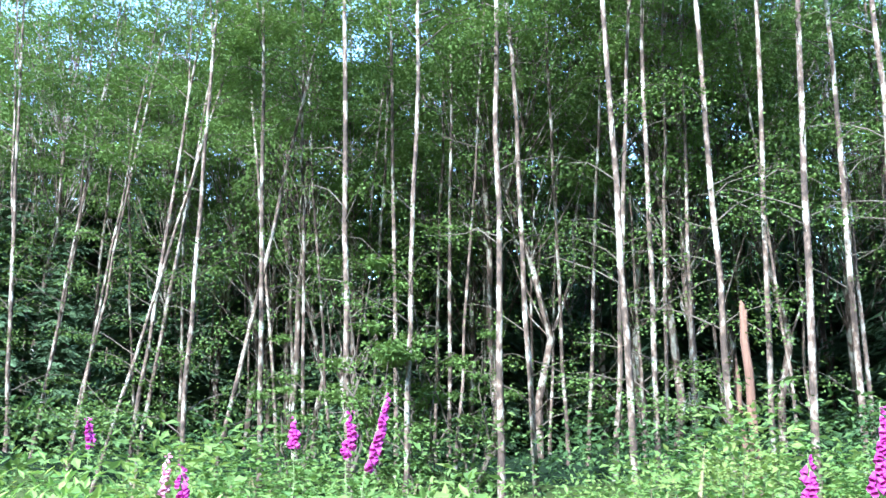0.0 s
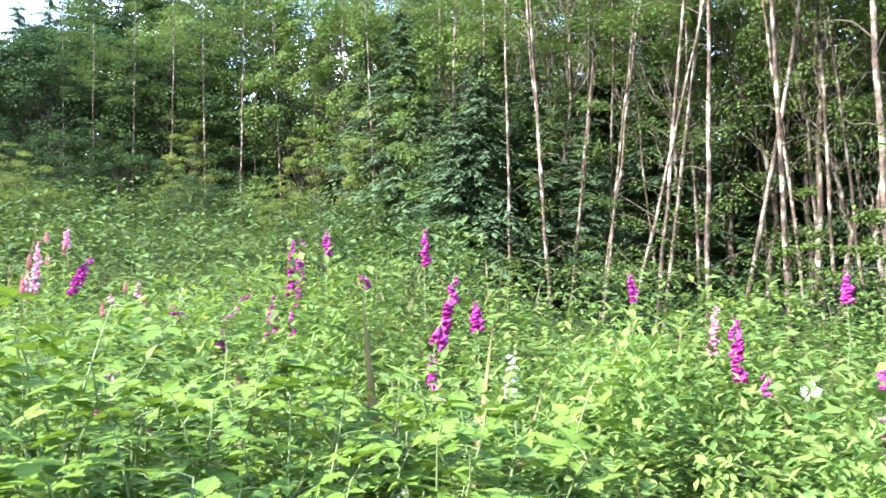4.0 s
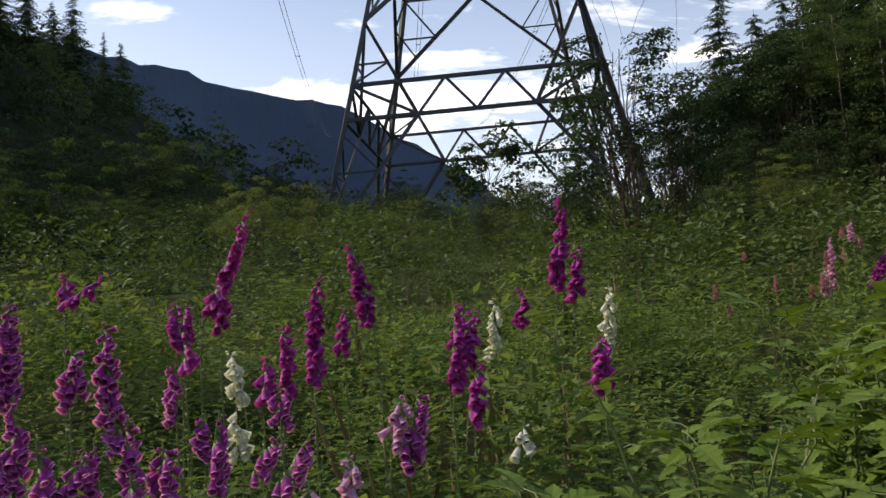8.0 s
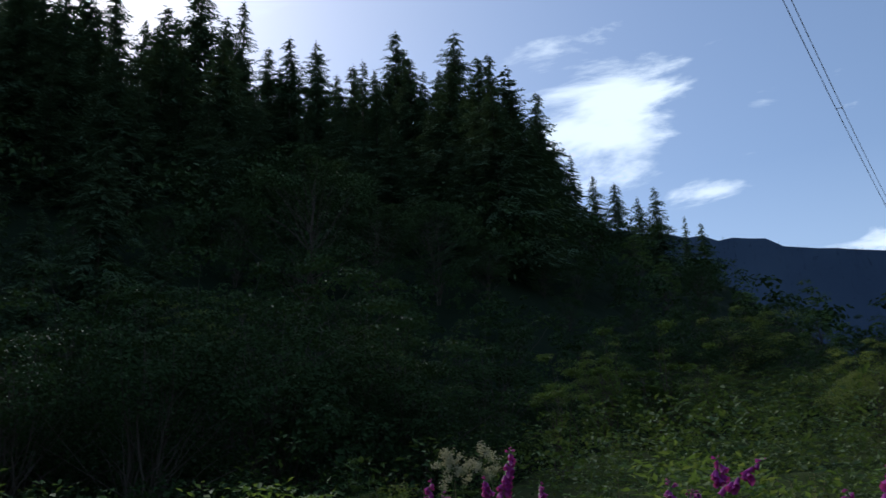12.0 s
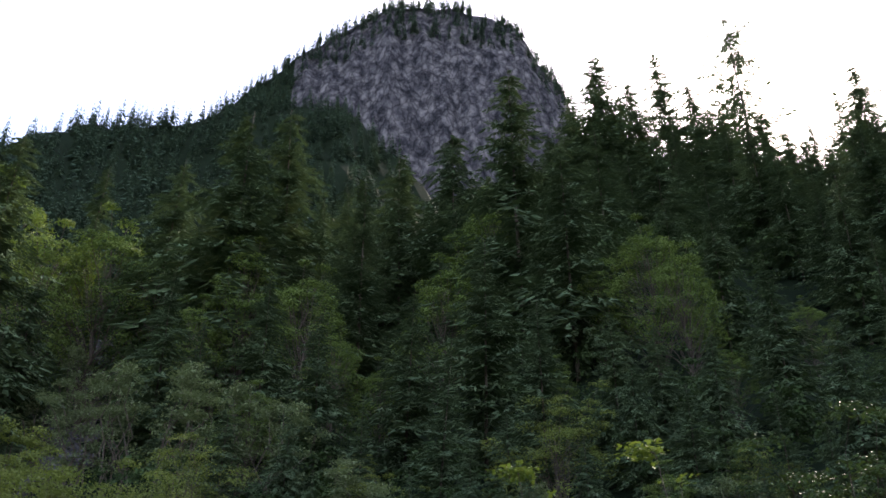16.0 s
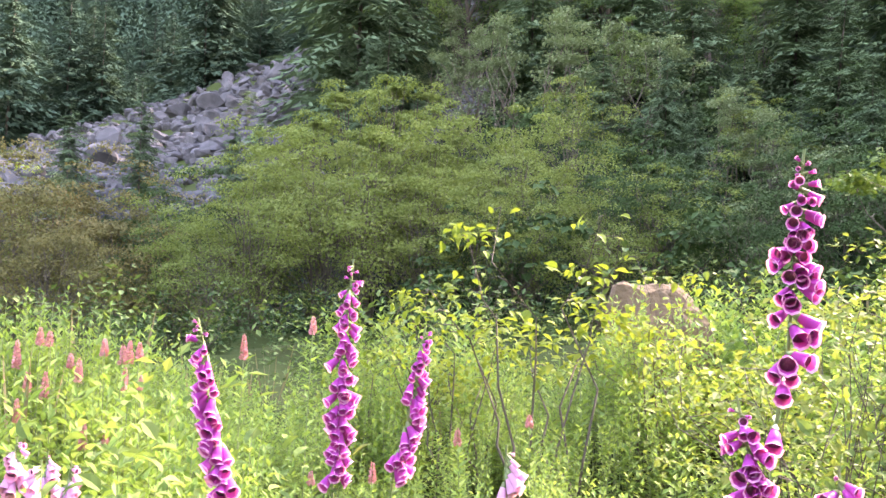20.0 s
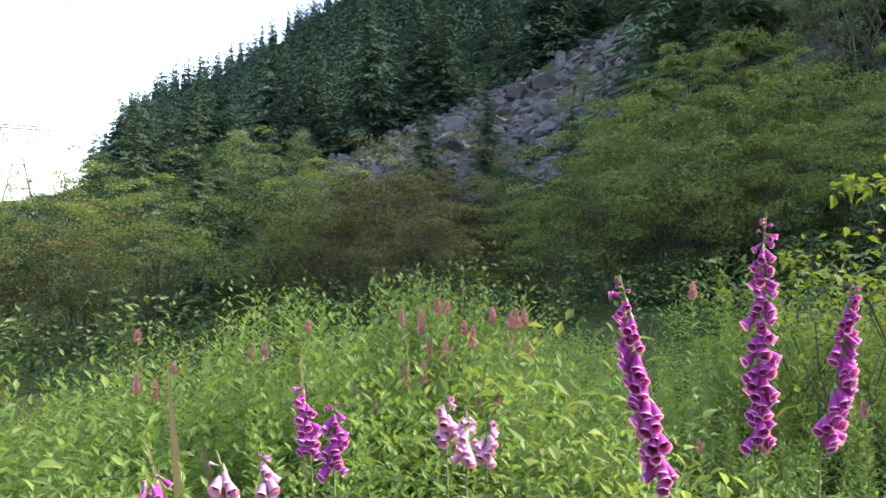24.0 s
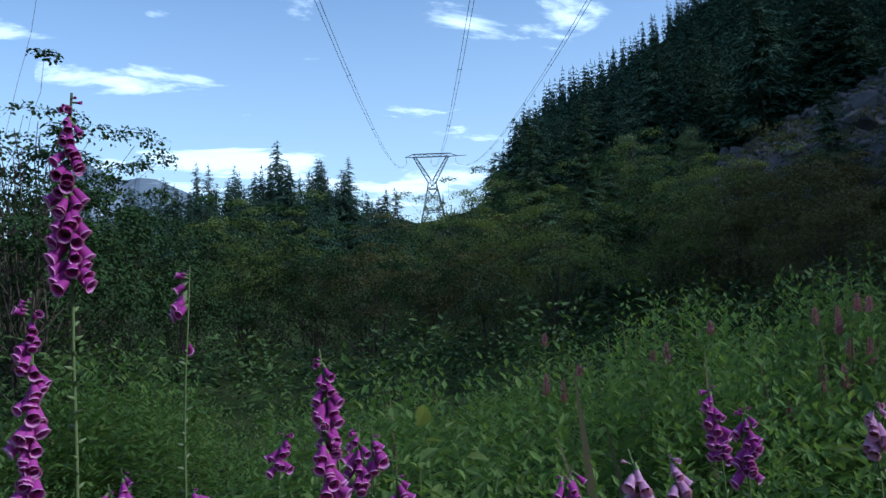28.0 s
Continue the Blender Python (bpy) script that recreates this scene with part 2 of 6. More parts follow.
M_ROCK = grainy("scree_rock", [(0.028, 0.027, 0.03), (0.082, 0.079, 0.085), (0.21, 0.2, 0.21)], 1.4, 0.9, 0.6)
M_CLIFF = grainy("cliff_rock", [(0.025, 0.026, 0.03), (0.055, 0.053, 0.059), (0.1, 0.096, 0.1), (0.19, 0.178, 0.176)], 0.16, 0.92, 1.0, (1, 1, 0.5), [0.36, 0.46, 0.54, 0.68], 0.0, 4.0)
cn, cl = M_CLIFF.node_tree.nodes, M_CLIFF.node_tree.links
joints = cn.new("ShaderNodeTexVoronoi")
joints.feature, joints.inputs["Scale"].default_value, joints.inputs["Randomness"].default_value = "DISTANCE_TO_EDGE", 0.2, 1.0
squeeze = cn.new("ShaderNodeMapping")
squeeze.inputs["Scale"].default_value = (1.0, 1.0, 0.3)
place = cn.new("ShaderNodeTexCoord")
wobble = cn.new("ShaderNodeTexNoise")
wobble.inputs["Scale"].default_value = 0.12
shift = cn.new("ShaderNodeVectorMath")
shift.operation, shift.inputs["Scale"].default_value = "SCALE", 7.0
both_ways = cn.new("ShaderNodeVectorMath")
cl.new(place.outputs["Object"], wobble.inputs["Vector"])
cl.new(wobble.outputs["Color"], shift.inputs[0])
cl.new(place.outputs["Object"], both_ways.inputs[0])
cl.new(shift.outputs[0], both_ways.inputs[1])
cl.new(both_ways.outputs[0], squeeze.inputs[0])
cl.new(squeeze.outputs[0], joints.inputs["Vector"])
crack = ramp_node(cn, [(0.4, 0.4, 0.42), (0.8, 0.8, 0.8), (1.0, 1.0, 1.0)], [0.0, 0.09, 0.3])
cl.new(joints.outputs["Distance"], crack.inputs[0])
seams = cn.new("ShaderNodeMix")
seams.data_type, seams.blend_type = "RGBA", "MULTIPLY"
seams.inputs["Factor"].default_value = 1.0
cliff_base = cn["Principled BSDF"].inputs["Base Color"]
cl.new(cliff_base.links[0].from_socket, seams.inputs["A"])
cl.new(crack.outputs[0], seams.inputs["B"])
cl.new(seams.outputs["Result"], cliff_base)
# Rock tones lean clearly to blue, with near-white blotches for snow
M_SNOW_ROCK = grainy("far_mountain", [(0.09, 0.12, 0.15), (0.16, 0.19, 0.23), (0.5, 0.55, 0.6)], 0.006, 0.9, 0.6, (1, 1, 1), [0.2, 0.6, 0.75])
M_STEEL = grainy("galvanised_steel", [(0.055, 0.057, 0.062), (0.11, 0.113, 0.12)], 1.5, 0.6, 0.1, (1, 1, 1), None, 0.6)
M_WIRE = grainy("conductor_wire", [(0.13, 0.13, 0.14), (0.22, 0.22, 0.23)], 2.0, 0.5, 0.05, (1, 1, 1), None, 0.7)
M_GLASS = grainy("insulator_porcelain", [(0.12, 0.1, 0.09), (0.2, 0.17, 0.15)], 4.0, 0.25, 0.05)
M_SIGN = grainy("sign_plate", [(0.3, 0.3, 0.32), (0.42, 0.42, 0.44)], 3.0, 0.6, 0.05)


for dull in (M_BROAD_LEAF, M_SOIL, M_SLOPE, M_CLIFF, M_SNOW_ROCK, M_ROCK, M_NEEDLE, M_FAR_HAZED, M_HAZE_BLUE):
    dull.node_tree.nodes["Principled BSDF"].inputs["Specular IOR Level"].default_value = 0.03


# ---------------------------------------------------------------- mesh helpers
rng = np.random.default_rng(7)


def mesh_of(name, v, f, mat, smooth=False):
    """A mesh from arrays: f is one array of triangles or quads, or a list of (array, material)."""
    groups = f if isinstance(f, list) else [(f, mat)]
    me = bpy.data.meshes.new(name)
    v = np.asarray(v, np.float32)
    me.vertices.add(len(v))
    me.vertices.foreach_set("co", v.ravel())
    loops = np.concatenate([np.asarray(g, np.int32).ravel() for g, _ in groups])
    totals = np.concatenate([np.full(len(g), np.shape(g)[1], np.int32) for g, _ in groups])
    starts = np.concatenate([[0], np.cumsum(totals)[:-1]]).astype(np.int32)
    me.loops.add(len(loops))
    me.loops.foreach_set("vertex_index", loops)
    me.polygons.add(len(totals))
    me.polygons.foreach_set("loop_start", starts)
    me.polygons.foreach_set("loop_total", totals)
    me.polygons.foreach_set("material_index", np.concatenate([np.full(len(g), i, np.int32) for i, (g, _) in enumerate(groups)]))
    me.polygons.foreach_set("use_smooth", np.full(len(totals), smooth, bool))
    for _, m in groups:
        me.materials.append(m)
    me.update(calc_edges=True)
    return me


def bm_mesh(name, bm, mat):
    me = bpy.data.meshes.new(name)
    bm.to_mesh(me)
    bm.free()
    me.materials.append(mat)
    return me


def child(name, me, parent, label=""):
    ob = new(name, me)
    ob.parent = parent
    return tagged(ob, label)


def thing(name, label, category, m=None, group=""):
    ob = new(name)
    ob.empty_display_size = 0.2
    if m is not None:
        ob.matrix_basis = m
    return tagged(ob, label, category, group)


def join(pieces):
    """Several (verts, faces) into one."""
    vs, fs, k = [], [], 0
    for v, f in pieces:
        vs.append(v)
        fs.append(np.asarray(f) + k)
        k += len(v)
    return np.concatenate(vs), np.concatenate(fs)


def unit(a):
    return a / np.maximum(np.linalg.norm(a, axis=-1, keepdims=True), 1e-9)


def tube(path, radii, sides=6):
    """A tapering tube along a path: verts and quads."""
    path, radii = np.asarray(path, float), np.asarray(radii, float)
    d = unit(np.gradient(path, axis=0))
    ref = np.where(np.abs(d[:, 2:3]) > 0.9, [[1.0, 0, 0]], [[0, 0, 1.0]])
    a = unit(np.cross(d, ref))
    b = np.cross(d, a)
    w = np.arange(sides) * 2 * np.pi / sides
    v = path[:, None] + radii[:, None, None] * (np.cos(w)[None, :, None] * a[:, None] + np.sin(w)[None, :, None] * b[:, None])
    n = len(path)
    i, j = np.meshgrid(np.arange(n - 1), np.arange(sides), indexing="ij")
    k = (j + 1) % sides
    f = np.stack([i * sides + j, i * sides + k, (i + 1) * sides + k, (i + 1) * sides + j], -1).reshape(-1, 4)
    return v.reshape(-1, 3), f


def kites(p, d, n, length, width, fold=0.12, belly=0.45):
    """Small folded leaves: four corners, two triangles each."""
    d = unit(d)
    s = unit(np.cross(d, n))
    n = np.cross(s, d)
    length, width = np.broadcast_to(length, len(p))[:, None], np.broadcast_to(width, len(p))[:, None]
    mid = p + d * length * belly + n * width * fold
    v = np.stack([p, mid + s * width / 2, p + d * length - n * length * 0.08, mid - s * width / 2], 1).reshape(-1, 3)
    k = np.arange(len(p))[:, None] * 4
    return v, np.concatenate([k + [0, 1, 2], k + [0, 2, 3]], 1).reshape(-1, 3)


def blades(p, d, n, length, width, teeth=0.0):
    """Larger leaves with a midrib, drooping tip and a toothed edge: eleven corners, twelve triangles."""
    d = unit(d)
    s = unit(np.cross(d, n))
    n = np.cross(s, d)
    length, width = np.broadcast_to(length, len(p))[:, None], np.broadcast_to(width, len(p))[:, None]
    rows = [(0.0, 0.0, 0.0), (0.2, 0.38, 0.05), (0.42, 0.5, 0.06), (0.66, 0.36, 0.02), (1.0, 0.0, -0.14)]
    out = [p]
    for t, w, z in rows[1:4]:
        out += [p + d * length * t + n * length * (z - 0.035), p + d * length * (t + teeth) + s * width * w + n * length * (z + 0.05), p + d * length * (t + teeth) - s * width * w + n * length * (z + 0.05)]
    out.append(p + d * length + n * length * rows[4][2])
    v = np.stack(out, 1).reshape(-1, 3)
    c = [(0, 1, 2), (0, 3, 1), (1, 4, 5), (1, 5, 2), (1, 3, 6), (1, 6, 4), (4, 7, 8), (4, 8, 5), (4, 6, 9), (4, 9, 7), (7, 10, 8), (7, 9, 10)]
    k = np.arange(len(p))[:, None, None] * 11
    return v, (k + np.array(c)[None]).reshape(-1, 3)


def ball_dirs(n):
    return unit(rng.normal(size=(n, 3)))


def spread(v, f, places):
    """Copies of one small mesh, joined: places are rows of x, y, z, turn, size."""
    places = np.asarray(places, float)
    c, s = np.cos(places[:, 3]), np.sin(places[:, 3])
    k = places[:, 4][:, None]
    x = (v[None, :, 0] * c[:, None] - v[None, :, 1] * s[:, None]) * k + places[:, 0][:, None]
    y = (v[None, :, 0] * s[:, None] + v[None, :, 1] * c[:, None]) * k + places[:, 1][:, None]
    z = v[None, :, 2] * k + places[:, 2][:, None]
    out = np.stack([x, y, z], -1).reshape(-1, 3)
    return out, (f[None] + (np.arange(len(places)) * len(v))[:, None, None]).reshape(-1, f.shape[1])


# ---------------------------------------------------------------- the lie of the land
EYE = 1.6


def wrap(az):
    return (np.asarray(az, float) + 85.0) % 360.0 - 85.0


def table(az, rows, column=1):
    """Looks a bearing up in rows of (bearing, value, ...); bearings count to the left from straight ahead."""
    return np.interp(wrap(az), [r[0] for r in rows], [r[column] for r in rows])


# bearing, distance of the meadow's edge, elevation at which its growth stands against the trees
EDGE = [(-85, 15, -3.5), (-60, 12, -1.5), (-31, 11, 0.3), (-20, 11, -0.5), (-5, 12, -0.7), (13, 13, -0.2), (21, 15, 1), (28, 20, 3.9), (37, 26, 5.6),
        (52, 28, 6.2), (65, 30, 6.5), (85, 36, 8.4), (95, 32, 8.2), (104, 28, 8.4), (108, 22, 6.6), (115, 16, 4.4), (129, 13, 3.5), (163, 12, 3),
        (180, 12, 3), (193, 13, 1.5), (205, 14, 0.5), (217, 14, 0), (232, 14, -0.5), (246, 14, -3.5), (258, 14, -3.7), (275, 15, -3.5)]
GROWTH = 0.95
# slopes and ridges: foot, crest distance, then (bearing, crest elevation)
NEAR_HILL = (16, 110, [(82, 3), (86, 6), (90, 9.5), (93, 12), (96, 14.5), (100, 17), (106, 20.5), (111, 24), (116, 25), (120, 25.5), (126, 26), (135, 28), (145, 28.5), (151, 30), (157, 32), (165, 32), (171, 29), (180, 26), (190, 25), (200, 21), (208, 9), (214, 2)])
SCREE_BANK = (24, 85, [(180, 2), (188, 14), (195, 18), (205, 18), (211, 16.5), (217, 13.8), (224, 10.8), (230, 8.0), (238, 5.5), (245, 3), (252, 0)])
LONG_RIDGE = (80, 300, [(160, 5), (176, 32), (183, 37.5), (192, 37.4), (196, 35), (202, 34.2), (208, 31.2), (214, 27.7), (222, 22.6), (231, 17.8), (237, 13.8), (241, 12.2), (243.5, 10), (245.3, 7.2), (247, 4), (250, 2)])
ROCK_DOME = (330, 520, [(158, 10), (162, 28), (165, 39), (169, 43.6), (174, 44.9), (180, 44.9), (187, 41.8), (192, 38), (197, 33), (204, 25), (212, 15)])
VALLEY_RIDGE = (1150, 1500, [(58, 1), (68, 4), (75, 9.6), (77, 11.0), (80, 12.8), (82.5, 14.2), (85, 15.2), (90, 16.0), (96, 17.6), (104, 19), (112, 20), (125, 14)])
LOW_RIDGE = (90, 170, [(249.5, 0), (251, 2.0), (254, 3.6), (256, 5.6), (260, 6.2), (264, 5.4), (270, 3.4), (275, 1)])
SADDLE = (150, 480, [(238, 6), (243, 7), (246, 6.3), (249, 5.2), (252, 4.8), (256, 4), (264, 0)])
SNOW_PEAK = (2000, 3600, [(256, 1), (262, 4.5), (266, 7.4), (268.5, 8.6), (270, 8.2), (272, 9.2), (275, 8.0)])
HILLS = [NEAR_HILL, SCREE_BANK, LONG_RIDGE, ROCK_DOME, VALLEY_RIDGE, LOW_RIDGE, SADDLE, SNOW_PEAK]


def smooth01(t):
    t = np.clip(t, 0, 1)
    return t * t * (3 - 2 * t)


def height(az, r):
    az, r = np.broadcast_arrays(np.asarray(az, float), np.asarray(r, float))
    edge, el = table(az, EDGE), table(az, EDGE, 2)
    rim = EYE + edge * np.tan(np.radians(el)) - GROWTH
    inside = rim * np.clip(r / edge, 0, 1) ** 1.25
    drift = np.where(wrap(az) > 214, -0.03, np.where(wrap(az) < 30, 0.04, 0.03))
    h = np.where(r < edge, inside, rim + np.clip(r - edge, 0, 60) * drift)
    h = h + 0.12 * np.sin(az * 0.21 + r * 0.9) * np.clip(r / 8, 0, 1) + 0.08 * np.sin(az * 0.5 - r * 1.7) * np.clip(r / 6, 0, 1)
    for foot, crest, rows in HILLS:
        a = wrap(az)
        e = table(az, rows)
        fade = smooth01((a - rows[0][0]) / 4 + 0.5) * smooth01((rows[-1][0] - a) / 4 + 0.5)
        top = EYE + crest * np.tan(np.radians(e))
        t = (r - foot) / (crest - foot)
        rise = np.clip(t, 0, 1) ** (1.15 if crest < 200 else 1.3)
        fall = 1 - 0.55 * smooth01((r - crest) / (crest * 0.9))
        lift = (top * rise * fall) * fade + (1 - fade) * -1
        h = np.where(r > foot, np.maximum(h, np.where(t > 0, lift, -1e3) * np.clip(t * 6, 0, 1) + h * (1 - np.clip(t * 6, 0, 1))), h)
    return h


def spot(az, r, dz=0.0):
    a = radians(az)
    return Vector((-math.sin(a) * r, math.cos(a) * r, float(height(az, r)) + dz))


def xyz(az, r, dz=0.0):
    a = np.radians(az)
    return np.stack([-np.sin(a) * r, np.cos(a) * r, height(az, r) + dz], -1)


# ---------------------------------------------------------------- ground
def build_ground():
    azs = np.concatenate([np.arange(-85, 275, 1.0)])
    rs = np.concatenate([[0.0], np.linspace(0.5, 14, 28), np.geomspace(15, 130, 46), np.geomspace(135, 700, 36), np.geomspace(760, 4600, 22)])
    a, r = np.meshgrid(azs, rs[1:], indexing="ij")
    v = xyz(a, r)
    v[..., 2] += rng.normal(size=a.shape) * (np.clip(r - 40, 0, 300) * 0.006 + np.clip(r - 560, 0, 40) * 0.05 * (r < 1700) + ((r > 390) & (r < 515) & (a > 163) & (a < 188)) * 4.5)
    m, n = a.shape
    verts = np.concatenate([v.reshape(-1, 3), [[0, 0, 0]]])
    i, j = np.meshgrid(np.arange(m), np.arange(n - 1), indexing="ij")
    k = (i + 1) % m
    quads = np.stack([i * n + j, i * n + j + 1, k * n + j + 1, k * n + j], -1)
    mid_r, mid_a = r[:, :-1], a[:, :-1]
    cliff = (mid_r > 395) & (mid_r < 525) & (mid_a > 163) & (mid_a < 187.5)
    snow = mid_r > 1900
    # ground beyond 560 m wears the same painted haze blue
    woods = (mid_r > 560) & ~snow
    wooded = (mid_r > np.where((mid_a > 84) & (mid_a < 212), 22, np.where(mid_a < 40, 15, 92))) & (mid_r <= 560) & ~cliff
    i0 = np.arange(m)
    fan = np.stack([np.full(m, m * n), i0 * n, ((i0 + 1) % m) * n], -1)
    me = mesh_of("ground", verts, [(quads[~cliff & ~snow & ~woods & ~wooded], M_SOIL), (quads[wooded], M_SLOPE), (quads[woods], M_HAZE_BLUE), (quads[cliff], M_CLIFF), (quads[snow], M_SNOW_ROCK), (fan, M_SOIL)], None)
    tagged(new("ground", me), "sloping forest floor rising to wooded hills", "ground", kind="structure")


build_ground()


# ---------------------------------------------------------------- trees
def bent(base, tip, sag, n=6, wobble=0.0):
    t = np.linspace(0, 1, n)[:, None]
    p = np.asarray(base) * (1 - t) + np.asarray(tip) * t
    p[:, 2] -= sag * (t[:, 0] * (1 - t[:, 0])) * 4
    if wobble:
        p[1:-1] += rng.normal(size=(n - 2, 3)) * wobble
    return p


def alder_mesh(h, crown_from, leaves, radius, twiggy, fork=False):
    """Bare pale trunk, thin limbs above, small leaves in layers on the limbs. Returns the trunk and crown meshes."""
    top = np.array([rng.normal() * 0.35, rng.normal() * 0.35, h])
    trunk = bent((0, 0, -0.4), top, 0, 14, 0.018)
    rad = radius * 0.86 * (1 - np.linspace(0, 1, 14)) ** 0.75 + 0.012
    rad[0] *= 1.35
    wood = [tube(trunk, rad, 8)]
    if fork:
        k = 8
        wood.append(tube(bent(trunk[k], trunk[k] + [0.9, 0.2, h * 0.35], -0.2, 7, 0.03), np.linspace(rad[k] * 0.7, 0.012, 7), 6))
    ends, weights, boughs = [], [], []
    limbs = int(14 + h * 1.5)
    for i in range(limbs):
        z = crown_from + (1 - crown_from) * (i + rng.random()) / limbs if i > twiggy else rng.uniform(0.08, crown_from)
        z = min(z, 0.97)
        p0 = trunk[0] * (1 - z) + trunk[-1] * z
        k = int(z * 13)
        p0 = trunk[k] + (trunk[min(k + 1, 13)] - trunk[k]) * (z * 13 - k)
        a = rng.uniform(0, 2 * np.pi)
        ln = (0.6 + 0.5 * rng.random()) * (2.3 * (1.08 - z) + 0.5) * (0.55 if i <= twiggy else 1.0) * h / 14
        p1 = p0 + np.array([np.cos(a) * ln, np.sin(a) * ln, ln * rng.uniform(0.05, 0.55)])
        path = bent(p0, p1, -0.1 * ln, 5, 0.04 * ln)
        boughs.append(tube(path, np.linspace(0.007 + 0.006 * ln, 0.003, 5), 3))
        for s in np.linspace(0.3, 1.0, 5):
            ends.append(p0 + (p1 - p0) * s)
            weights.append(ln * (0.5 + s) * (0.35 if i <= twiggy else 1.0))
    ends, weights = np.array(ends), np.array(weights) * rng.uniform(0.1, 1.6, len(ends)) ** 2.2
    pick = rng.choice(len(ends), leaves, p=weights / weights.sum())
    c = ends[pick] + rng.normal(size=(leaves, 3)) * [0.24, 0.24, 0.07] * (0.6 + h / 30)
    d = ball_dirs(leaves) * [1, 1, 0.5] + [0, 0, -0.15]
    n = ball_dirs(leaves) * 0.7 + [0, 0, 1.0]
    size = rng.uniform(0.036, 0.07, leaves) * (9000 / leaves) ** 0.4
    v, f = kites(c, d, n, size, size * 0.8)
    wv, wf = join(wood)
    bv, bf = join(boughs)
    return mesh_of("trunk", np.concatenate([wv, bv]), [(wf, M_ALDER_BARK), (bf + len(wv), M_TWIG)], None, True), (v, f)


def conifer_mesh(h, spread_r, whorls, droop, bare=0.04, sprays=9, gap=0.0, leaf=None, tidy=0.85, broad=1.0):
    """A straight trunk with whorls of drooping boughs, each a fan of flat sprays."""
    trunk = bent((0, 0, -0.4), (rng.normal() * 0.1, rng.normal() * 0.1, h), 0, 8, 0.02)
    wood = tube(trunk, h * 0.008 * (1 - np.linspace(0, 1, 8)) + 0.01, 7)
    ps, ds, ns, ls, ws = [], [], [], [], []
    for i in range(whorls):
        z = bare + (0.99 - bare) * (i / whorls) ** 0.92
        if rng.random() < gap:
            continue
        reach = spread_r * ((1 - z) ** tidy + 0.035)
        for k in range(rng.integers(4, 7)):
            a = rng.uniform(0, 2 * np.pi)
            ln = reach * rng.uniform(0.45, 1.2)
            dr = droop * rng.uniform(0.55, 1.4)
            out = np.array([np.cos(a), np.sin(a), 0.0])
            t = np.linspace(0.03, 1.0, sprays)
            path = out * (t * ln)[:, None]
            path[:, 2] = h * z + rng.normal() * 0.12 + ln * (0.16 * t - dr * t ** 2) + (0.12 * ln * (t ** 3))
            side = np.cross(out, [0, 0, 1.0])
            for sg in (-1, 1):
                dirs = out * rng.uniform(0.5, 0.9, (sprays, 1)) + side * sg * rng.uniform(0.4, 1.1, (sprays, 1)) + np.array([0, 0, -1.0]) * rng.uniform(0.0, 0.9, (sprays, 1)) * (0.3 + droop)
                ps.append(path + rng.normal(size=(sprays, 3)) * 0.03 * ln)
                ds.append(dirs)
                ns.append(np.array([0, 0, 1.0]) + rng.normal(size=(sprays, 3)) * 0.4)
                ls.append(ln * 0.22 * (1.2 - 0.6 * t) * rng.uniform(0.5, 1.35, sprays) + 0.07)
                ws.append(ln * 0.036 * (1.1 - 0.4 * t) * rng.uniform(0.7, 1.3, sprays) * broad + 0.024)
            ps.append(path[-1:])
            ds.append(out[None] + [0, 0, -droop * 0.8])
            ns.append(np.array([[0, 0, 1.0]]))
            ls.append(np.array([ln * 0.22 + 0.1]))
            ws.append(np.array([ln * 0.09 + 0.03]))
    v, f = kites(np.concatenate(ps), np.concatenate(ds), np.concatenate(ns), np.concatenate(ls), np.concatenate(ws), -0.25, 0.4)
    return mesh_of("trunk", *wood, M_DARK_BARK, True), mesh_of("crown", v, f, leaf or M_NEEDLE)


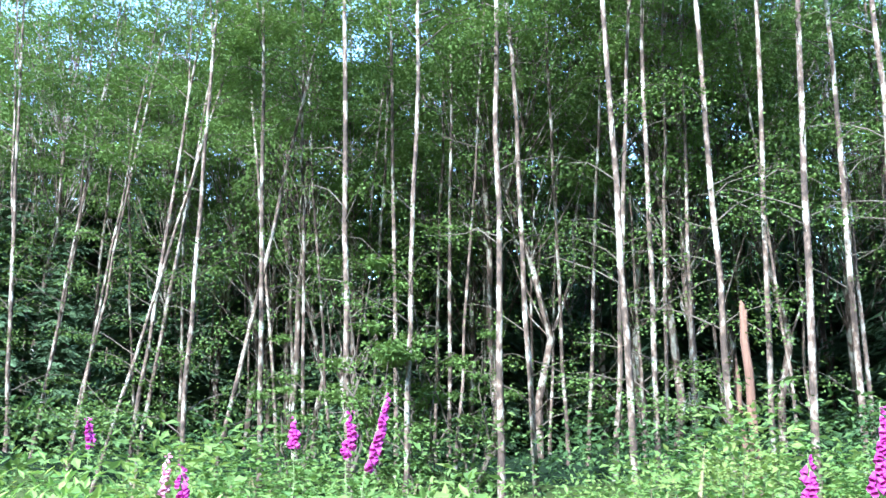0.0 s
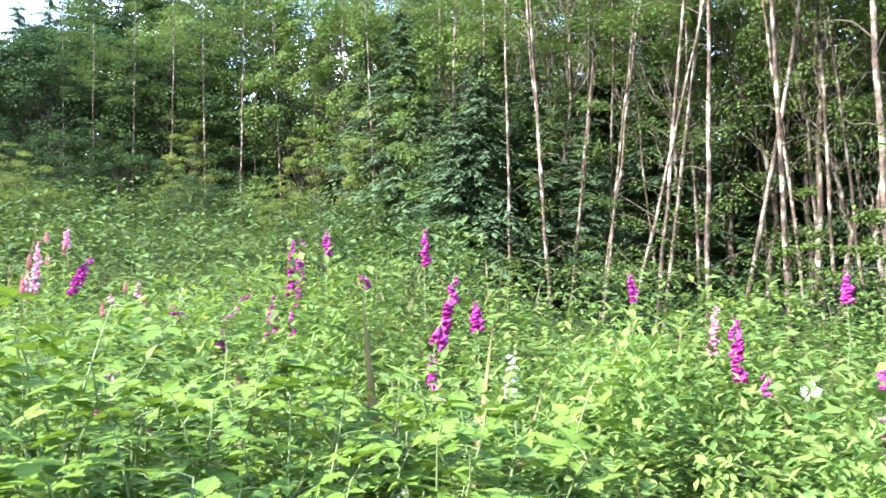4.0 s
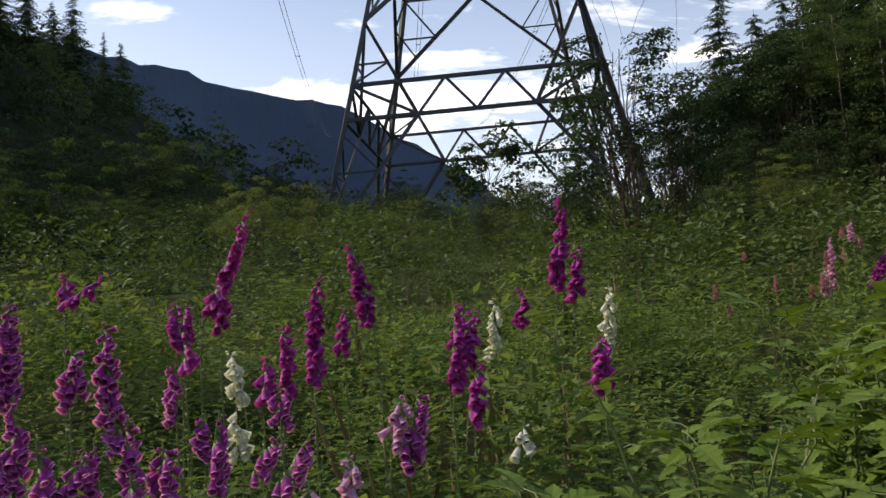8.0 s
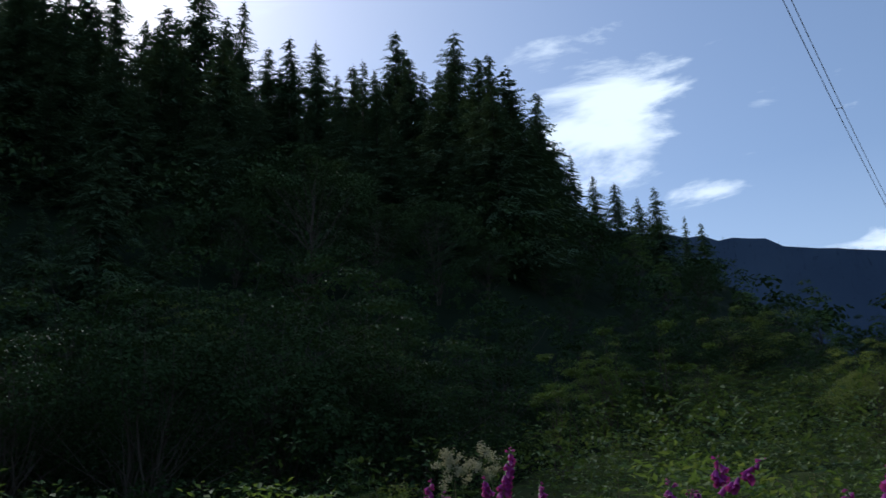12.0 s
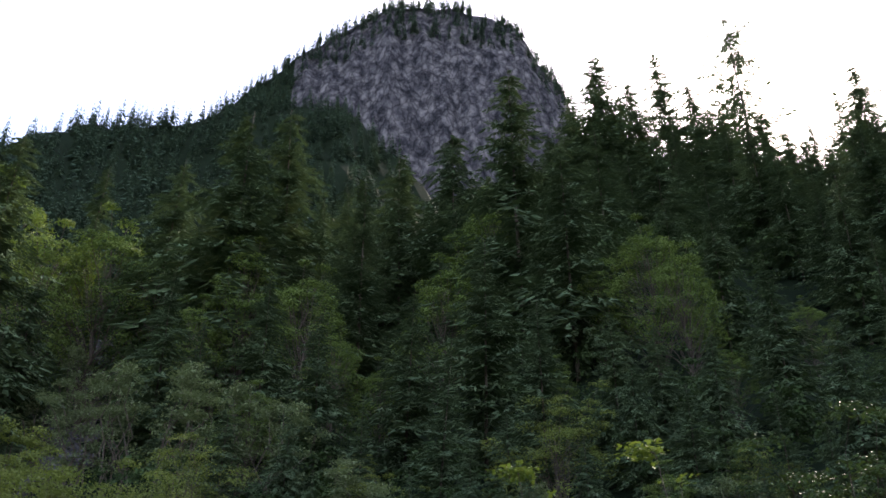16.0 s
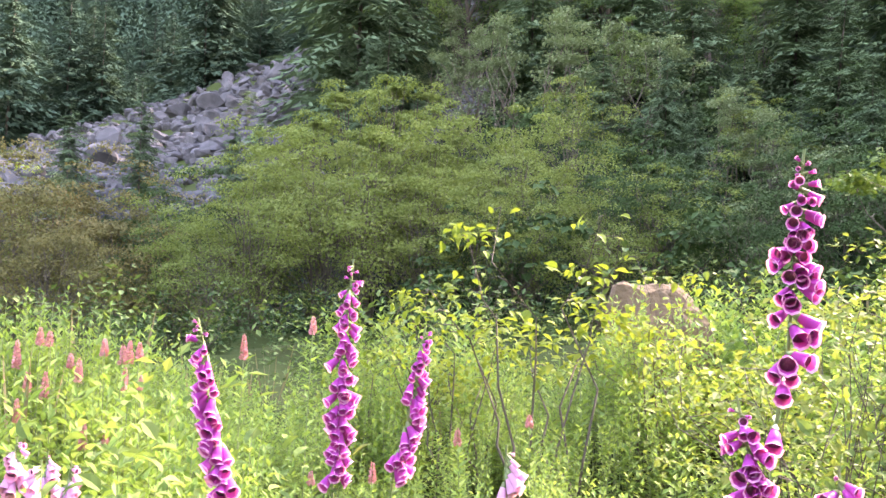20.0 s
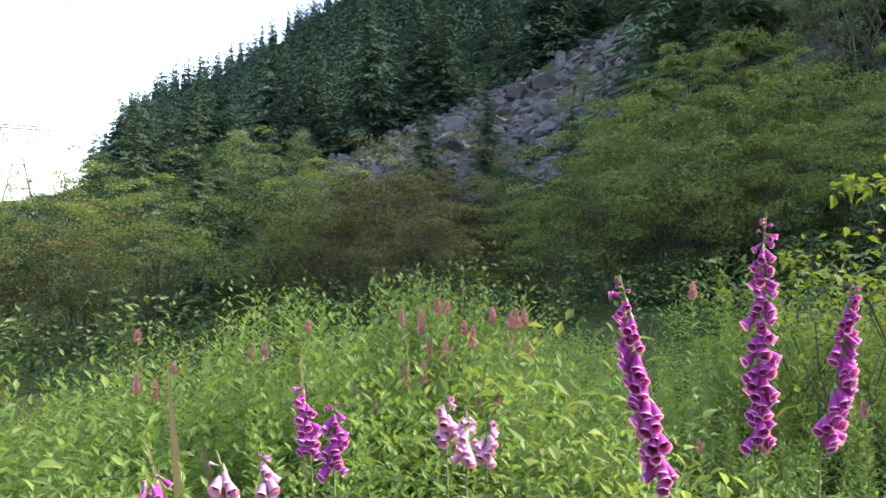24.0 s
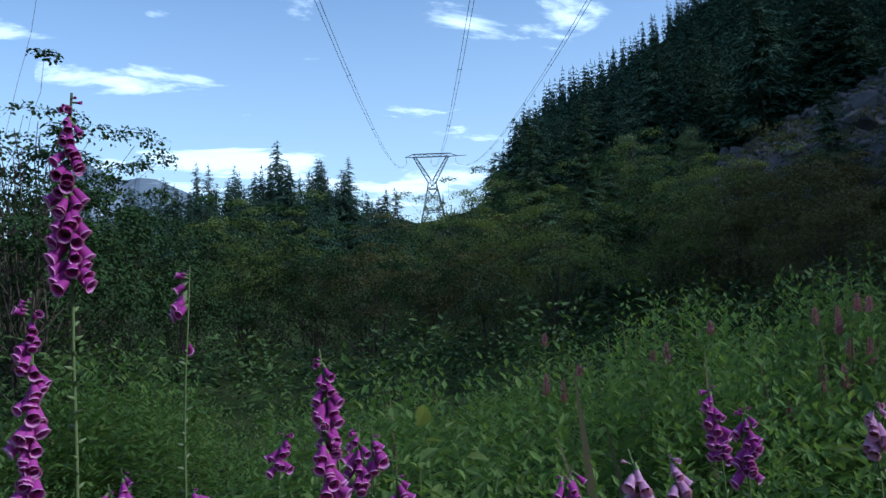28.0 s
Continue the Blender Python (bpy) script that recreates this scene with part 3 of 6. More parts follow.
def bush_mesh(h, width, stems, leaves, leaf_mat, size, flat=0.5, hollow=0.35, droop=0.1, big=False, open_base=0.25, slim=1.0):
    """Several bent stems from one root, leaves in uneven clumps round their ends."""
    wood, hubs = [], []
    for i in range(stems):
        a = rng.uniform(0, 2 * np.pi)
        q = rng.random() ** 0.6
        tip = np.array([np.cos(a) * width * 0.5 * q, np.sin(a) * width * 0.5 * q, h * (1.0 - 0.38 * q ** 2) * rng.uniform(0.82, 1.0)])
        path = bent((rng.normal() * 0.08 * width, rng.normal() * 0.08 * width, -0.3), tip, -0.12 * h * q, 7, 0.03 * h)
        wood.append(tube(path, np.linspace(0.0075 * h + 0.002, 0.003, 7) * slim, 5))
        for s in np.linspace(open_base, 1.0, 5):
            k = s * 6
            k0 = min(int(k), 5)
            c = path[k0] + (path[k0 + 1] - path[k0]) * (k - k0)
            b = ball_dirs(1)[0] * [1, 1, 0.35] * width * 0.17 * rng.uniform(0.4, 1.1)
            hubs.append(c + b)
            wood.append(tube(np.array([c, c + b * 0.5 + [0, 0, 0.02], c + b]), np.array([0.002 + 0.0022 * h, 0.002 + 0.001 * h, 0.002]) * slim, 3))
    hubs = np.array(hubs)
    w = rng.uniform(0.15, 1.6, len(hubs)) ** 2.2 * (0.5 + hubs[:, 2] / h)
    pick = rng.choice(len(hubs), leaves, p=w / w.sum())
    c = hubs[pick] + rng.normal(size=(leaves, 3)) * [1, 1, 0.36] * width * 0.06
    d = ball_dirs(leaves) * [1, 1, flat] + [0, 0, -droop]
    n = ball_dirs(leaves) * 0.55 + [0, 0, 1.0]
    sz = size * rng.uniform(0.65, 1.25, leaves)
    v, f = (blades if big else kites)(c, d, n, sz, sz * 0.62)
    wv, wf = join(wood)
    return mesh_of("wood", wv, wf, M_TWIG, True), mesh_of("crown", v, f, leaf_mat)


def tree_kind(name, label, category, parts, names, group=""):
    ob = thing(name, label, category, None, group)
    for nm, me in zip(names, parts):
        child(nm, me, ob)
    return ob


def plant_at(proto, az, r, turn=None, size=1.0, lean=0.0, lean_to=0.0, dz=0.0, first=False):
    p = spot(az, r, dz)
    m = Matrix.Translation(p) @ pose(0, 0, 0, 0, 0, math.degrees(lean_to)) @ pose(0, 0, 0, 0, lean, 0) @ pose(0, 0, 0, 0, 0, math.degrees(rng.uniform(0, 6.28) if turn is None else turn)) @ Matrix.Scale(size, 4)
    if proto.name not in PLACED:
        PLACED.add(proto.name)
        proto.matrix_basis = m
        return proto
    sc = proto.scale.copy()
    proto.scale = (1, 1, 1)
    made = copy_thing(proto, m)
    proto.scale = sc
    return made


PLACED = set()

def clump_tree(h, width, base, clumps, per, leaf, mat, flat=0.6, uneven=0.25, bark=M_DARK_BARK, stems=1, top=0.0, grain=1.0):
    """A leafy crown of many separate tufts round a forked trunk; each tuft carries its leaves on its outer and upper side."""
    foot = np.array([0, 0, -0.6])
    d = ball_dirs(clumps) * [1, 1, 1] + [0, 0, 0.25]
    d = unit(d)
    k = rng.uniform(0.45, 1.0, clumps) ** 0.6 * (1 + rng.normal(size=clumps) * uneven * 0.4)
    mid = np.array([0, 0, h * (base + 1) / 2])
    c = mid + d * k[:, None] * [width / 2, width / 2, h * (1 - base) / 2]
    c[:, :2] *= (1 + top * (0.5 - (c[:, 2:3] - h * base) / (h * (1 - base))))
    rad = width * rng.uniform(0.09, 0.2, clumps) * (1.25 - 0.5 * np.clip(c[:, 2] / h, 0, 1))
    m = clumps * per
    who = np.repeat(np.arange(clumps), per)
    u = unit(ball_dirs(m) + d[who] * 0.55 + [0, 0, 0.45])
    p = c[who] + u * (rad[who] * rng.uniform(0.6, 1.12, m))[:, None] * [1, 1, flat]
    n = unit(u + [0, 0, 0.5] + rng.normal(size=(m, 3)) * 0.5)
    t = unit(np.cross(n, rng.normal(size=(m, 3)))) + u * 0.4 + [0, 0, -0.25]
    size = leaf * rng.uniform(0.6, 1.3, m)
    v, f = kites(p, t, n, size, size * 0.68)
    wood = []
    for i in range(stems):
        a = rng.uniform(0, 6.28)
        q = 0 if stems == 1 else width * 0.22 * rng.uniform(0.3, 1)
        tip = np.array([np.cos(a) * q, np.sin(a) * q, h * rng.uniform(0.78, 0.93)])
        path = bent(foot + [np.cos(a) * q * 0.15, np.sin(a) * q * 0.15, 0], tip, -0.04 * h * (stems > 1), 9, 0.012 * h)
        wood.append(tube(path, np.linspace((0.014 if stems == 1 else 0.007) * h, 0.004 * h * 0.4, 9) * grain, 7))
        for b in range(i, clumps, stems):
            z = np.clip((c[b, 2] - rad[b] * 1.5) / h * 0.9, max(0.12, base * 0.9), 0.9)
            j = int(z * 8)
            root = path[j]
            wood.append(tube(bent(root, c[b], 0.05 * h * rng.normal() * 0.4, 5, 0.008 * h), np.linspace(0.0042 * h * (1.1 - z), 0.0012 * h, 5) * grain, 4))
    return mesh_of("wood", *join(wood), bark, True), mesh_of("crown", v, f, mat)


def wood_top(az):
    """How high the wood stands against the sky at a bearing, in degrees."""
    return float(np.interp(az, [10, 13, 16, 21, 27, 34], [40, 35.5, 33.5, 28.5, 26, 22])) + rng.normal() * 1.2


def top_at(proto_h, az, r, el):
    """The size that brings a tree's tip to an elevation seen from the meadow."""
    return max(EYE + r * math.tan(radians(el)) - float(height(az, r)), 2.0) / proto_h


# alders of the wood's edge: bearing, distance, height, lean in degrees (to the right +), girth
alders = []
for k in range(6):
    h = [17, 15, 18, 14, 16, 13][k]
    tr, (lv, lf) = alder_mesh(h, [0.46, 0.42, 0.5, 0.4, 0.46, 0.4][k], [9000, 8500, 9000, 8000, 9000, 8000][k], [0.06, 0.048, 0.064, 0.042, 0.054, 0.04][k], [7, 9, 5, 8, 6, 9][k], k in (1, 4))
    alders.append((h, tree_kind("alder_tree", "tall slender alder with pale blotched bark and green leaves", "tree", (tr, mesh_of("crown", lv, lf, M_ALDER_LEAF)), ("trunk", "crown"), "alders at the wood's edge")))
EDGE_ALDERS = [
    (16.8, 14.0, 9.5, 12.9, 3), (14.9, 14.4, 10.5, 6.8, 1), (14.5, 14.8, 10.5, 7.1, 5), (11.8, 13.2, 11, 2.7, 1), (9.9, 14.6, 12, 8.6, 3), (7.0, 14.0, 12, -4.6, 4), (1.4, 13.0, 14, -1.2, 0), (-2.1, 11.8, 12, 3.6, 3),
    (-8.3, 12.2, 14, 0.1, 2), (-10.6, 13.4, 13, 0.3, 4), (-15.5, 13.2, 12, 3.1, 1), (-16.7, 12.0, 14, -1.3, 0), (-18.1, 13.0, 13, 1.8, 4), (-22.7, 12.6, 14, 0.5, 1), (-24.9, 13.6, 13, 2.5, 5), (-27.2, 12.0, 14, 3.0, 2), (-30.0, 14.5, 14, 0.0, 0),
    (28.1, 20, 10, 0.2, 1), (24.2, 18, 11, -0.5, 4), (21.6, 17, 11, -2.1, 1), (-32.8, 12.5, 14, 1, 2), (-36, 13.5, 14, -2, 0), (-39.5, 13, 13, 1, 4),
]
for az, r, h, lean, k in EDGE_ALDERS:
    ph, proto = alders[k]
    plant_at(proto, az, r, None, h / ph, lean, radians(az))
back_alders = []
for k in range(4):
    h = [16, 15, 17, 14][k]
    tr, (lv, lf) = alder_mesh(h, 0.42, 5000, [0.04, 0.034, 0.045, 0.03][k], 4)
    back_alders.append((h, tree_kind("alder_tree", "slender alder deeper in the wood", "tree", (tr, mesh_of("crown", lv, lf, M_ALDER_LEAF)), ("trunk", "crown"), "alders in the wood")))
INNER_ALDERS = [(5.7, 17, -8.0), (4.3, 16, 0.1), (-1.6, 15.5, -0.8), (-5.4, 16, 3.4), (-5.0, 17, 1.5), (-18.7, 15.5, 1.5), (-20.3, 15.5, 0.8), (-26.6, 17, -4.4), (-13.9, 17, 4.3), (18.2, 16.5, 5.1), (20.3, 18, 4.4), (2.5, 18, -3.6), (0.1, 18, 1.0), (-11.5, 18.5, 3.9), (-30.6, 16, 1.5), (18.4, 17, 7.2), (21.5, 17.5, -2.5), (20.2, 18.5, 7.0), (25.5, 19.5, 1)]
for i, (az, r, lean) in enumerate(INNER_ALDERS):
    ph, proto = back_alders[i % 4]
    plant_at(proto, az, r, None, rng.uniform(0.8, 0.9) - max(0, az - 10) * 0.012, lean, radians(az))
canopy = []
for k in range(2):
    h = (15, 13)[k]
    parts = clump_tree(h, (5.2, 4.4)[k], (0.44, 0.36)[k], 56, 170, 0.1, M_ALDER_LEAF, 0.42, 0.4, M_ALDER_BARK, 1, 0.5, 0.5)
    canopy.append((h, tree_kind("alder_tree", "full-crowned alder standing back in the wood", "tree", parts, ("trunk", "crown"), "alders in the wood")))
for i in range(64):
    az = -46 + 76 * (i + rng.random()) / 64
    ph, proto = canopy[i % 2]
    r = rng.uniform(17.5, 30) + max(0, az - 12) * 0.45
    plant_at(proto, az, r, None, min(rng.uniform(0.75, 1.05), top_at(ph, az, r, wood_top(az))), rng.normal() * 1.5, rng.uniform(0, 6.28))
for i in range(70):
    az = -44 + 74 * (i + rng.random()) / 70
    r = rng.uniform(17, 32) + max(0, az - 15) * 0.4
    ph, proto = back_alders[i % 4]
    plant_at(proto, az, r, None, min(rng.uniform(0.78, 1.0), top_at(ph, az, r, wood_top(az))), rng.normal() * 2.5, rng.uniform(0, 6.28))

# broad crowned trees behind the bank and on the hillside
crowned = []
for k, (h, w, mat) in enumerate([(11, 8.0, M_BROAD_LEAF), (11, 5.2, M_ALDER_LEAF), (9, 7.0, M_BROAD_LEAF), (9, 4.2, M_OLIVE_LEAF)]):
    parts = clump_tree(h, w, [0.16, 0.14, 0.1, 0.12][k], [58, 64, 52, 50][k], [190, 170, 190, 170][k], [0.15, 0.125, 0.145, 0.115][k], mat, [0.55, 0.5, 0.6, 0.5][k], 0.3, M_DARK_BARK, 1 if k % 2 else 2, [0.2, 0.7, 0.1, 0.8][k])
    crowned.append((h, tree_kind("broadleaf_tree", ["spreading dark green maple with a domed crown", "upright alder with light green foliage in tufts", "low spreading green broadleaf tree", "slender olive green broadleaf tree"][k], "tree", parts, ("wood", "crown"), "broadleaf trees")))


def leaf_tree(az, r, el, k, sink=0.0):
    ph, proto = crowned[k]
    plant_at(proto, az, r, None, top_at(ph, az, r, el) * (1 + sink / 10), 0, 0, -sink)


# behind the bank: bearing, distance, elevation of the top, kind
for az, r, el, k in [(31.5, 25, 20, 1), (34, 27, 21, 1), (36.5, 30, 21, 1), (39, 33, 20, 0), (41, 35, 20, 1), (43.5, 34, 20, 1), (46, 33, 18.5, 1), (48.2, 35, 17.2, 1), (50.3, 34, 16.6, 0), (52.3, 36, 15.8, 0), (54, 34, 15.8, 0), (55.8, 36, 14.8, 0), (57.8, 36, 14.4, 2), (59.5, 35, 13, 0), (61.3, 36, 11.5, 2), (47.2, 33, 15.5, 0),
                     (33, 24, 13, 3), (37.5, 28, 11, 3), (45, 30, 11, 3), (49, 30, 9.5, 2), (52.5, 31, 10.5, 2), (56.5, 31, 10, 2), (29.5, 22, 15, 1), (27, 21, 19, 1), (42, 31, 10, 2), (48.5, 41, 19.5, 0), (46, 40, 20.5, 0), (51.3, 42, 17.6, 0), (44, 40, 21, 0), (50, 38, 13, 0), (47, 37, 12.5, 0), (53.4, 40, 14.5, 0)]:
    leaf_tree(az, r, el, k)
for i, (az, r, h) in enumerate([(39.2, 29.5, 11.5), (41.9, 27, 11.5), (44.1, 29, 10.5), (46.2, 30, 10), (41.1, 31, 11), (52.5, 32, 8.5), (30.4, 24, 11), (35.2, 26, 11), (33, 23, 11), (37.2, 28.5, 11), (48.6, 31, 9), (50.8, 30.5, 8.5), (28.8, 21.5, 10), (32, 25.5, 11)]):
    ph, proto = back_alders[i % 4]
    plant_at(proto, az, r, None, h / ph, rng.normal() * 1.5, 0)

# conifers
firs = []
for k in range(5):
    h = [18, 15, 12, 20, 16][k]
    parts = conifer_mesh(h, [4.9, 4.3, 3.9, 5.3, 3.5][k], [54, 48, 44, 58, 48][k], [0.46, 0.6, 0.42, 0.52, 0.36][k], 0.03, 24, 0.06, None, [0.8, 0.72, 0.9, 0.75, 0.95][k], 1.35)
    firs.append((h, tree_kind("conifer_tree", "dark green conifer with drooping layered boughs", "tree", parts, ("trunk", "crown"), "conifers")))
gaunt = conifer_mesh(24, 5.0, 24, 0.1, 0.4, 20, 0.2, None, 0.5)
gaunt = (24, tree_kind("sparse_conifer", "tall thin old conifer with gaps between its boughs", "tree", gaunt, ("trunk", "crown"), "conifers"))


def fir(az, r, h, k):
    ph, proto = firs[k % 5]
    plant_at(proto, az, r, None, h / ph, rng.normal() * 1.2, rng.uniform(0, 6.28))


def fir_top(az, r, el, k):
    fir(az, r, top_at(1.0, az, r, el), k)


for i in range(34):
    az = -46 + 80 * (i + rng.random()) / 34
    fir(az, rng.uniform(23, 35) + max(0, az - 15) * 0.5, rng.uniform(8, 13), i)
for az, r, h in [(30, 27, 8), (28.2, 23.5, 6), (32.5, 28, 7), (26, 19, 5.4), (24.5, 20.5, 6.5), (29, 20.5, 5), (31, 22, 6.5), (27.5, 18.8, 4.2), (22.5, 20, 6), (34, 25, 7), (19.5, 19.5, 5), (68, 60, 7), (71, 66, 6)]:
    fir(az, r, h, int(az))
# tall firs over the bank and along the skyline of the near hill: bearing, distance, elevation of the tip
for i, (az, r, el) in enumerate([(57.4, 48, 19.5), (55.2, 52, 17.5), (51.0, 50, 20), (53.6, 54, 19), (49, 52, 19.5), (67.4, 46, 13), (66.2, 50, 12),
                                 (162.3, 88, 40.6), (159.6, 92, 38.8), (157.2, 88, 40.4), (155.0, 94, 37.7), (149.0, 96, 33.5), (146.3, 98, 31.8), (143.6, 92, 36.4), (140.6, 98, 34.2), (138.3, 96, 34.4), (135.4, 100, 32), (132.6, 92, 35.6), (130.6, 96, 33.5), (129.6, 94, 34.6), (127.7, 98, 31.8), (125.6, 98, 30.3), (123.9, 94, 32.2), (122.4, 98, 30.2), (120.9, 96, 30.6), (118, 92, 33), (116, 98, 29), (114.6, 96, 30.4), (113.5, 90, 33.1), (112.2, 94, 30), (110.9, 90, 31.2), (109.2, 94, 28.8), (107.6, 90, 27.2), (106.3, 92, 25.3), (105.3, 90, 24.2), (104, 94, 22.6), (102.4, 92, 22), (101, 94, 20.8), (99.8, 90, 21.4), (98.2, 96, 19.2), (97, 96, 18.6), (134, 104, 33), (148, 90, 33), (153.3, 96, 36.5), (160.8, 96, 38.2), (164.6, 92, 38.5), (142.2, 104, 32.8), (119.5, 104, 30.5), (166.6, 86, 36)]):
    fir_top(az, r, el, i)
for az, r, el in [(151.4, 84, 41.5), (145.2, 90, 35.2)]:
    plant_at(gaunt[1], az, r, None, top_at(24, az, r, el))
# hillside facing the meadow
for i, (az, r, el) in enumerate([(169.6, 47, 40.2), (165.9, 44, 35.4), (191.3, 52, 36.6), (186.9, 54, 37.4), (181.5, 50, 33.8), (206.6, 52, 32), (174.5, 58, 36.5), (178.5, 62, 34.8), (196, 60, 33), (201, 64, 31.5), (163, 58, 36), (155.5, 46, 30), (172.5, 36, 29), (178, 38, 26), (176, 30, 22), (168.5, 33, 25), (163.5, 34, 24), (184, 36, 24), (188, 42, 26.5), (192.5, 40, 23), (194.6, 44, 25.5), (157, 32, 22), (152.5, 36, 26), (149, 31, 22), (145.5, 37, 26), (141.5, 32, 21), (138, 38, 25), (134.5, 34, 20), (147, 50, 30), (142, 54, 29.5), (136.5, 52, 28.5), (131, 50, 26), (128, 58, 28), (206, 44, 17.5), (204.6, 47, 20.5), (207.6, 50, 19), (203.4, 52, 24), (208.8, 56, 21), (171, 30, 18), (181, 31, 18.5), (173.8, 27, 16), (186, 30, 17), (190, 33, 18), (160, 29, 17), (153.5, 28, 18), (144, 28, 17), (126, 46, 22), (118.5, 56, 27), (113, 60, 26), (109, 58, 23), (139, 24, 14), (143, 25, 15), (147, 24, 14), (151, 25, 16), (155, 24, 14), (159, 28, 19), (162.5, 31, 21), (166, 26, 16), (170, 25, 14), (177.5, 26, 14), (184, 26, 14), (135, 25, 13), (130, 26, 13), (160.5, 34, 23), (138.5, 68, 31), (150, 66, 33), (158.5, 66, 35), (122, 68, 29), (129.5, 72, 31), (145, 74, 31)]):
    fir_top(az, r, el, i)
for i in range(110):
    az = 107 + 100 * (i + rng.random()) / 110
    r = rng.uniform(52, 100)
    if 196.5 < az < 203.2 and r < 92:
        continue
    fir(az, r, rng.uniform(9, 17), i)
for i, (az, r, h) in enumerate([(220.3, 47, 7.5), (214.5, 36, 5.5), (213, 35, 6), (224.5, 45, 6.5), (239.6, 30, 8), (238.3, 34, 6), (243, 42, 9)]):
    fir(az, r, h, (4, 2)[i % 2])
# broadleaf crowns among them: bearing, distance, elevation of the top, kind
for az, r, el, k in [(124.4, 40, 25.2, 0), (129.3, 44, 22, 0), (119.8, 42, 22, 0), (115.3, 44, 22, 0), (112, 46, 19.4, 2), (108, 52, 17.5, 0), (105.6, 56, 17.2, 2), (110, 56, 20, 1), (103, 60, 16.6, 0), (100, 64, 16.6, 1), (97.5, 66, 16, 0), (95, 66, 14.2, 1), (92.8, 68, 13.2, 0), (91, 66, 12.6, 1), (89.2, 66, 10.6, 0), (87.5, 64, 9.6, 2), (85.6, 62, 9, 0), (94, 54, 11.5, 0), (98, 52, 13, 2), (102, 50, 14, 0), (106.5, 46, 15, 2), (90.5, 54, 9.6, 2), (104.5, 70, 20, 0), (101.6, 74, 18.6, 1), (107.5, 66, 22, 1), (118, 34, 15, 2), (122, 33, 15.5, 0), (127, 34, 16, 2),
                     (160.3, 42, 29.4, 1), (158.3, 41, 27.6, 1), (155.7, 36, 21, 1), (161, 26, 13.8, 1), (164, 44, 27, 1), (199.3, 58, 28.6, 1), (195, 56, 27, 0), (189.5, 50, 28, 1), (192.8, 47, 24, 1), (185.4, 46, 27, 1), (183, 42, 23, 1), (179.8, 40, 21, 1), (171.5, 52, 32, 1), (167.5, 38, 21, 1), (175.2, 44, 27.5, 1), (188.5, 36, 19, 1), (180.5, 34, 15, 3), (172, 31, 14, 3), (150.5, 44, 23, 1), (139.5, 42, 20, 0), (134, 44, 21, 0), (133, 30, 13, 2), (141, 28, 12, 2), (148, 27, 13, 2), (156, 25, 12, 2), (203, 60, 27, 1), (206.5, 66, 29, 1), (128, 28, 12, 2), (120, 28, 11, 2), (114, 32, 12, 2), (110, 36, 12.5, 0), (106, 38, 12, 2), (101, 40, 11.5, 2), (97, 44, 10.5, 0)]:
    leaf_tree(az, r, el, k)

# shrubs between the meadow and the slopes
maples = [tree_kind("shrub", "broad olive green thicket shrub with many stems", "shrub", clump_tree(5.5, 6.0, 0.1, 64, 150, 0.1, M_OLIVE_LEAF, 0.5, 1.0, M_TWIG, 8, 0.2), ("wood", "crown"), "thicket shrubs"),
          tree_kind("shrub", "rounded rusty green thicket shrub with reddish leaves", "shrub", clump_tree(4.5, 5.0, 0.08, 58, 150, 0.09, M_RUSTY_LEAF, 0.5, 0.9, M_TWIG, 8, 0.1), ("wood", "crown"), "thicket shrubs"),
          tree_kind("shrub", "dark green thicket shrub with small leaves", "shrub", clump_tree(5.0, 5.0, 0.08, 56, 150, 0.1, M_BROAD_LEAF, 0.5, 0.9, M_TWIG, 6, 0.2), ("wood", "crown"), "thicket shrubs"),
          tree_kind("willow_shrub", "pale grey green willow shrub with upright shoots", "shrub", bush_mesh(4.0, 2.6, 9, 3200, M_PALE_LEAF, 0.1), ("wood", "crown"), "willow shrubs")]
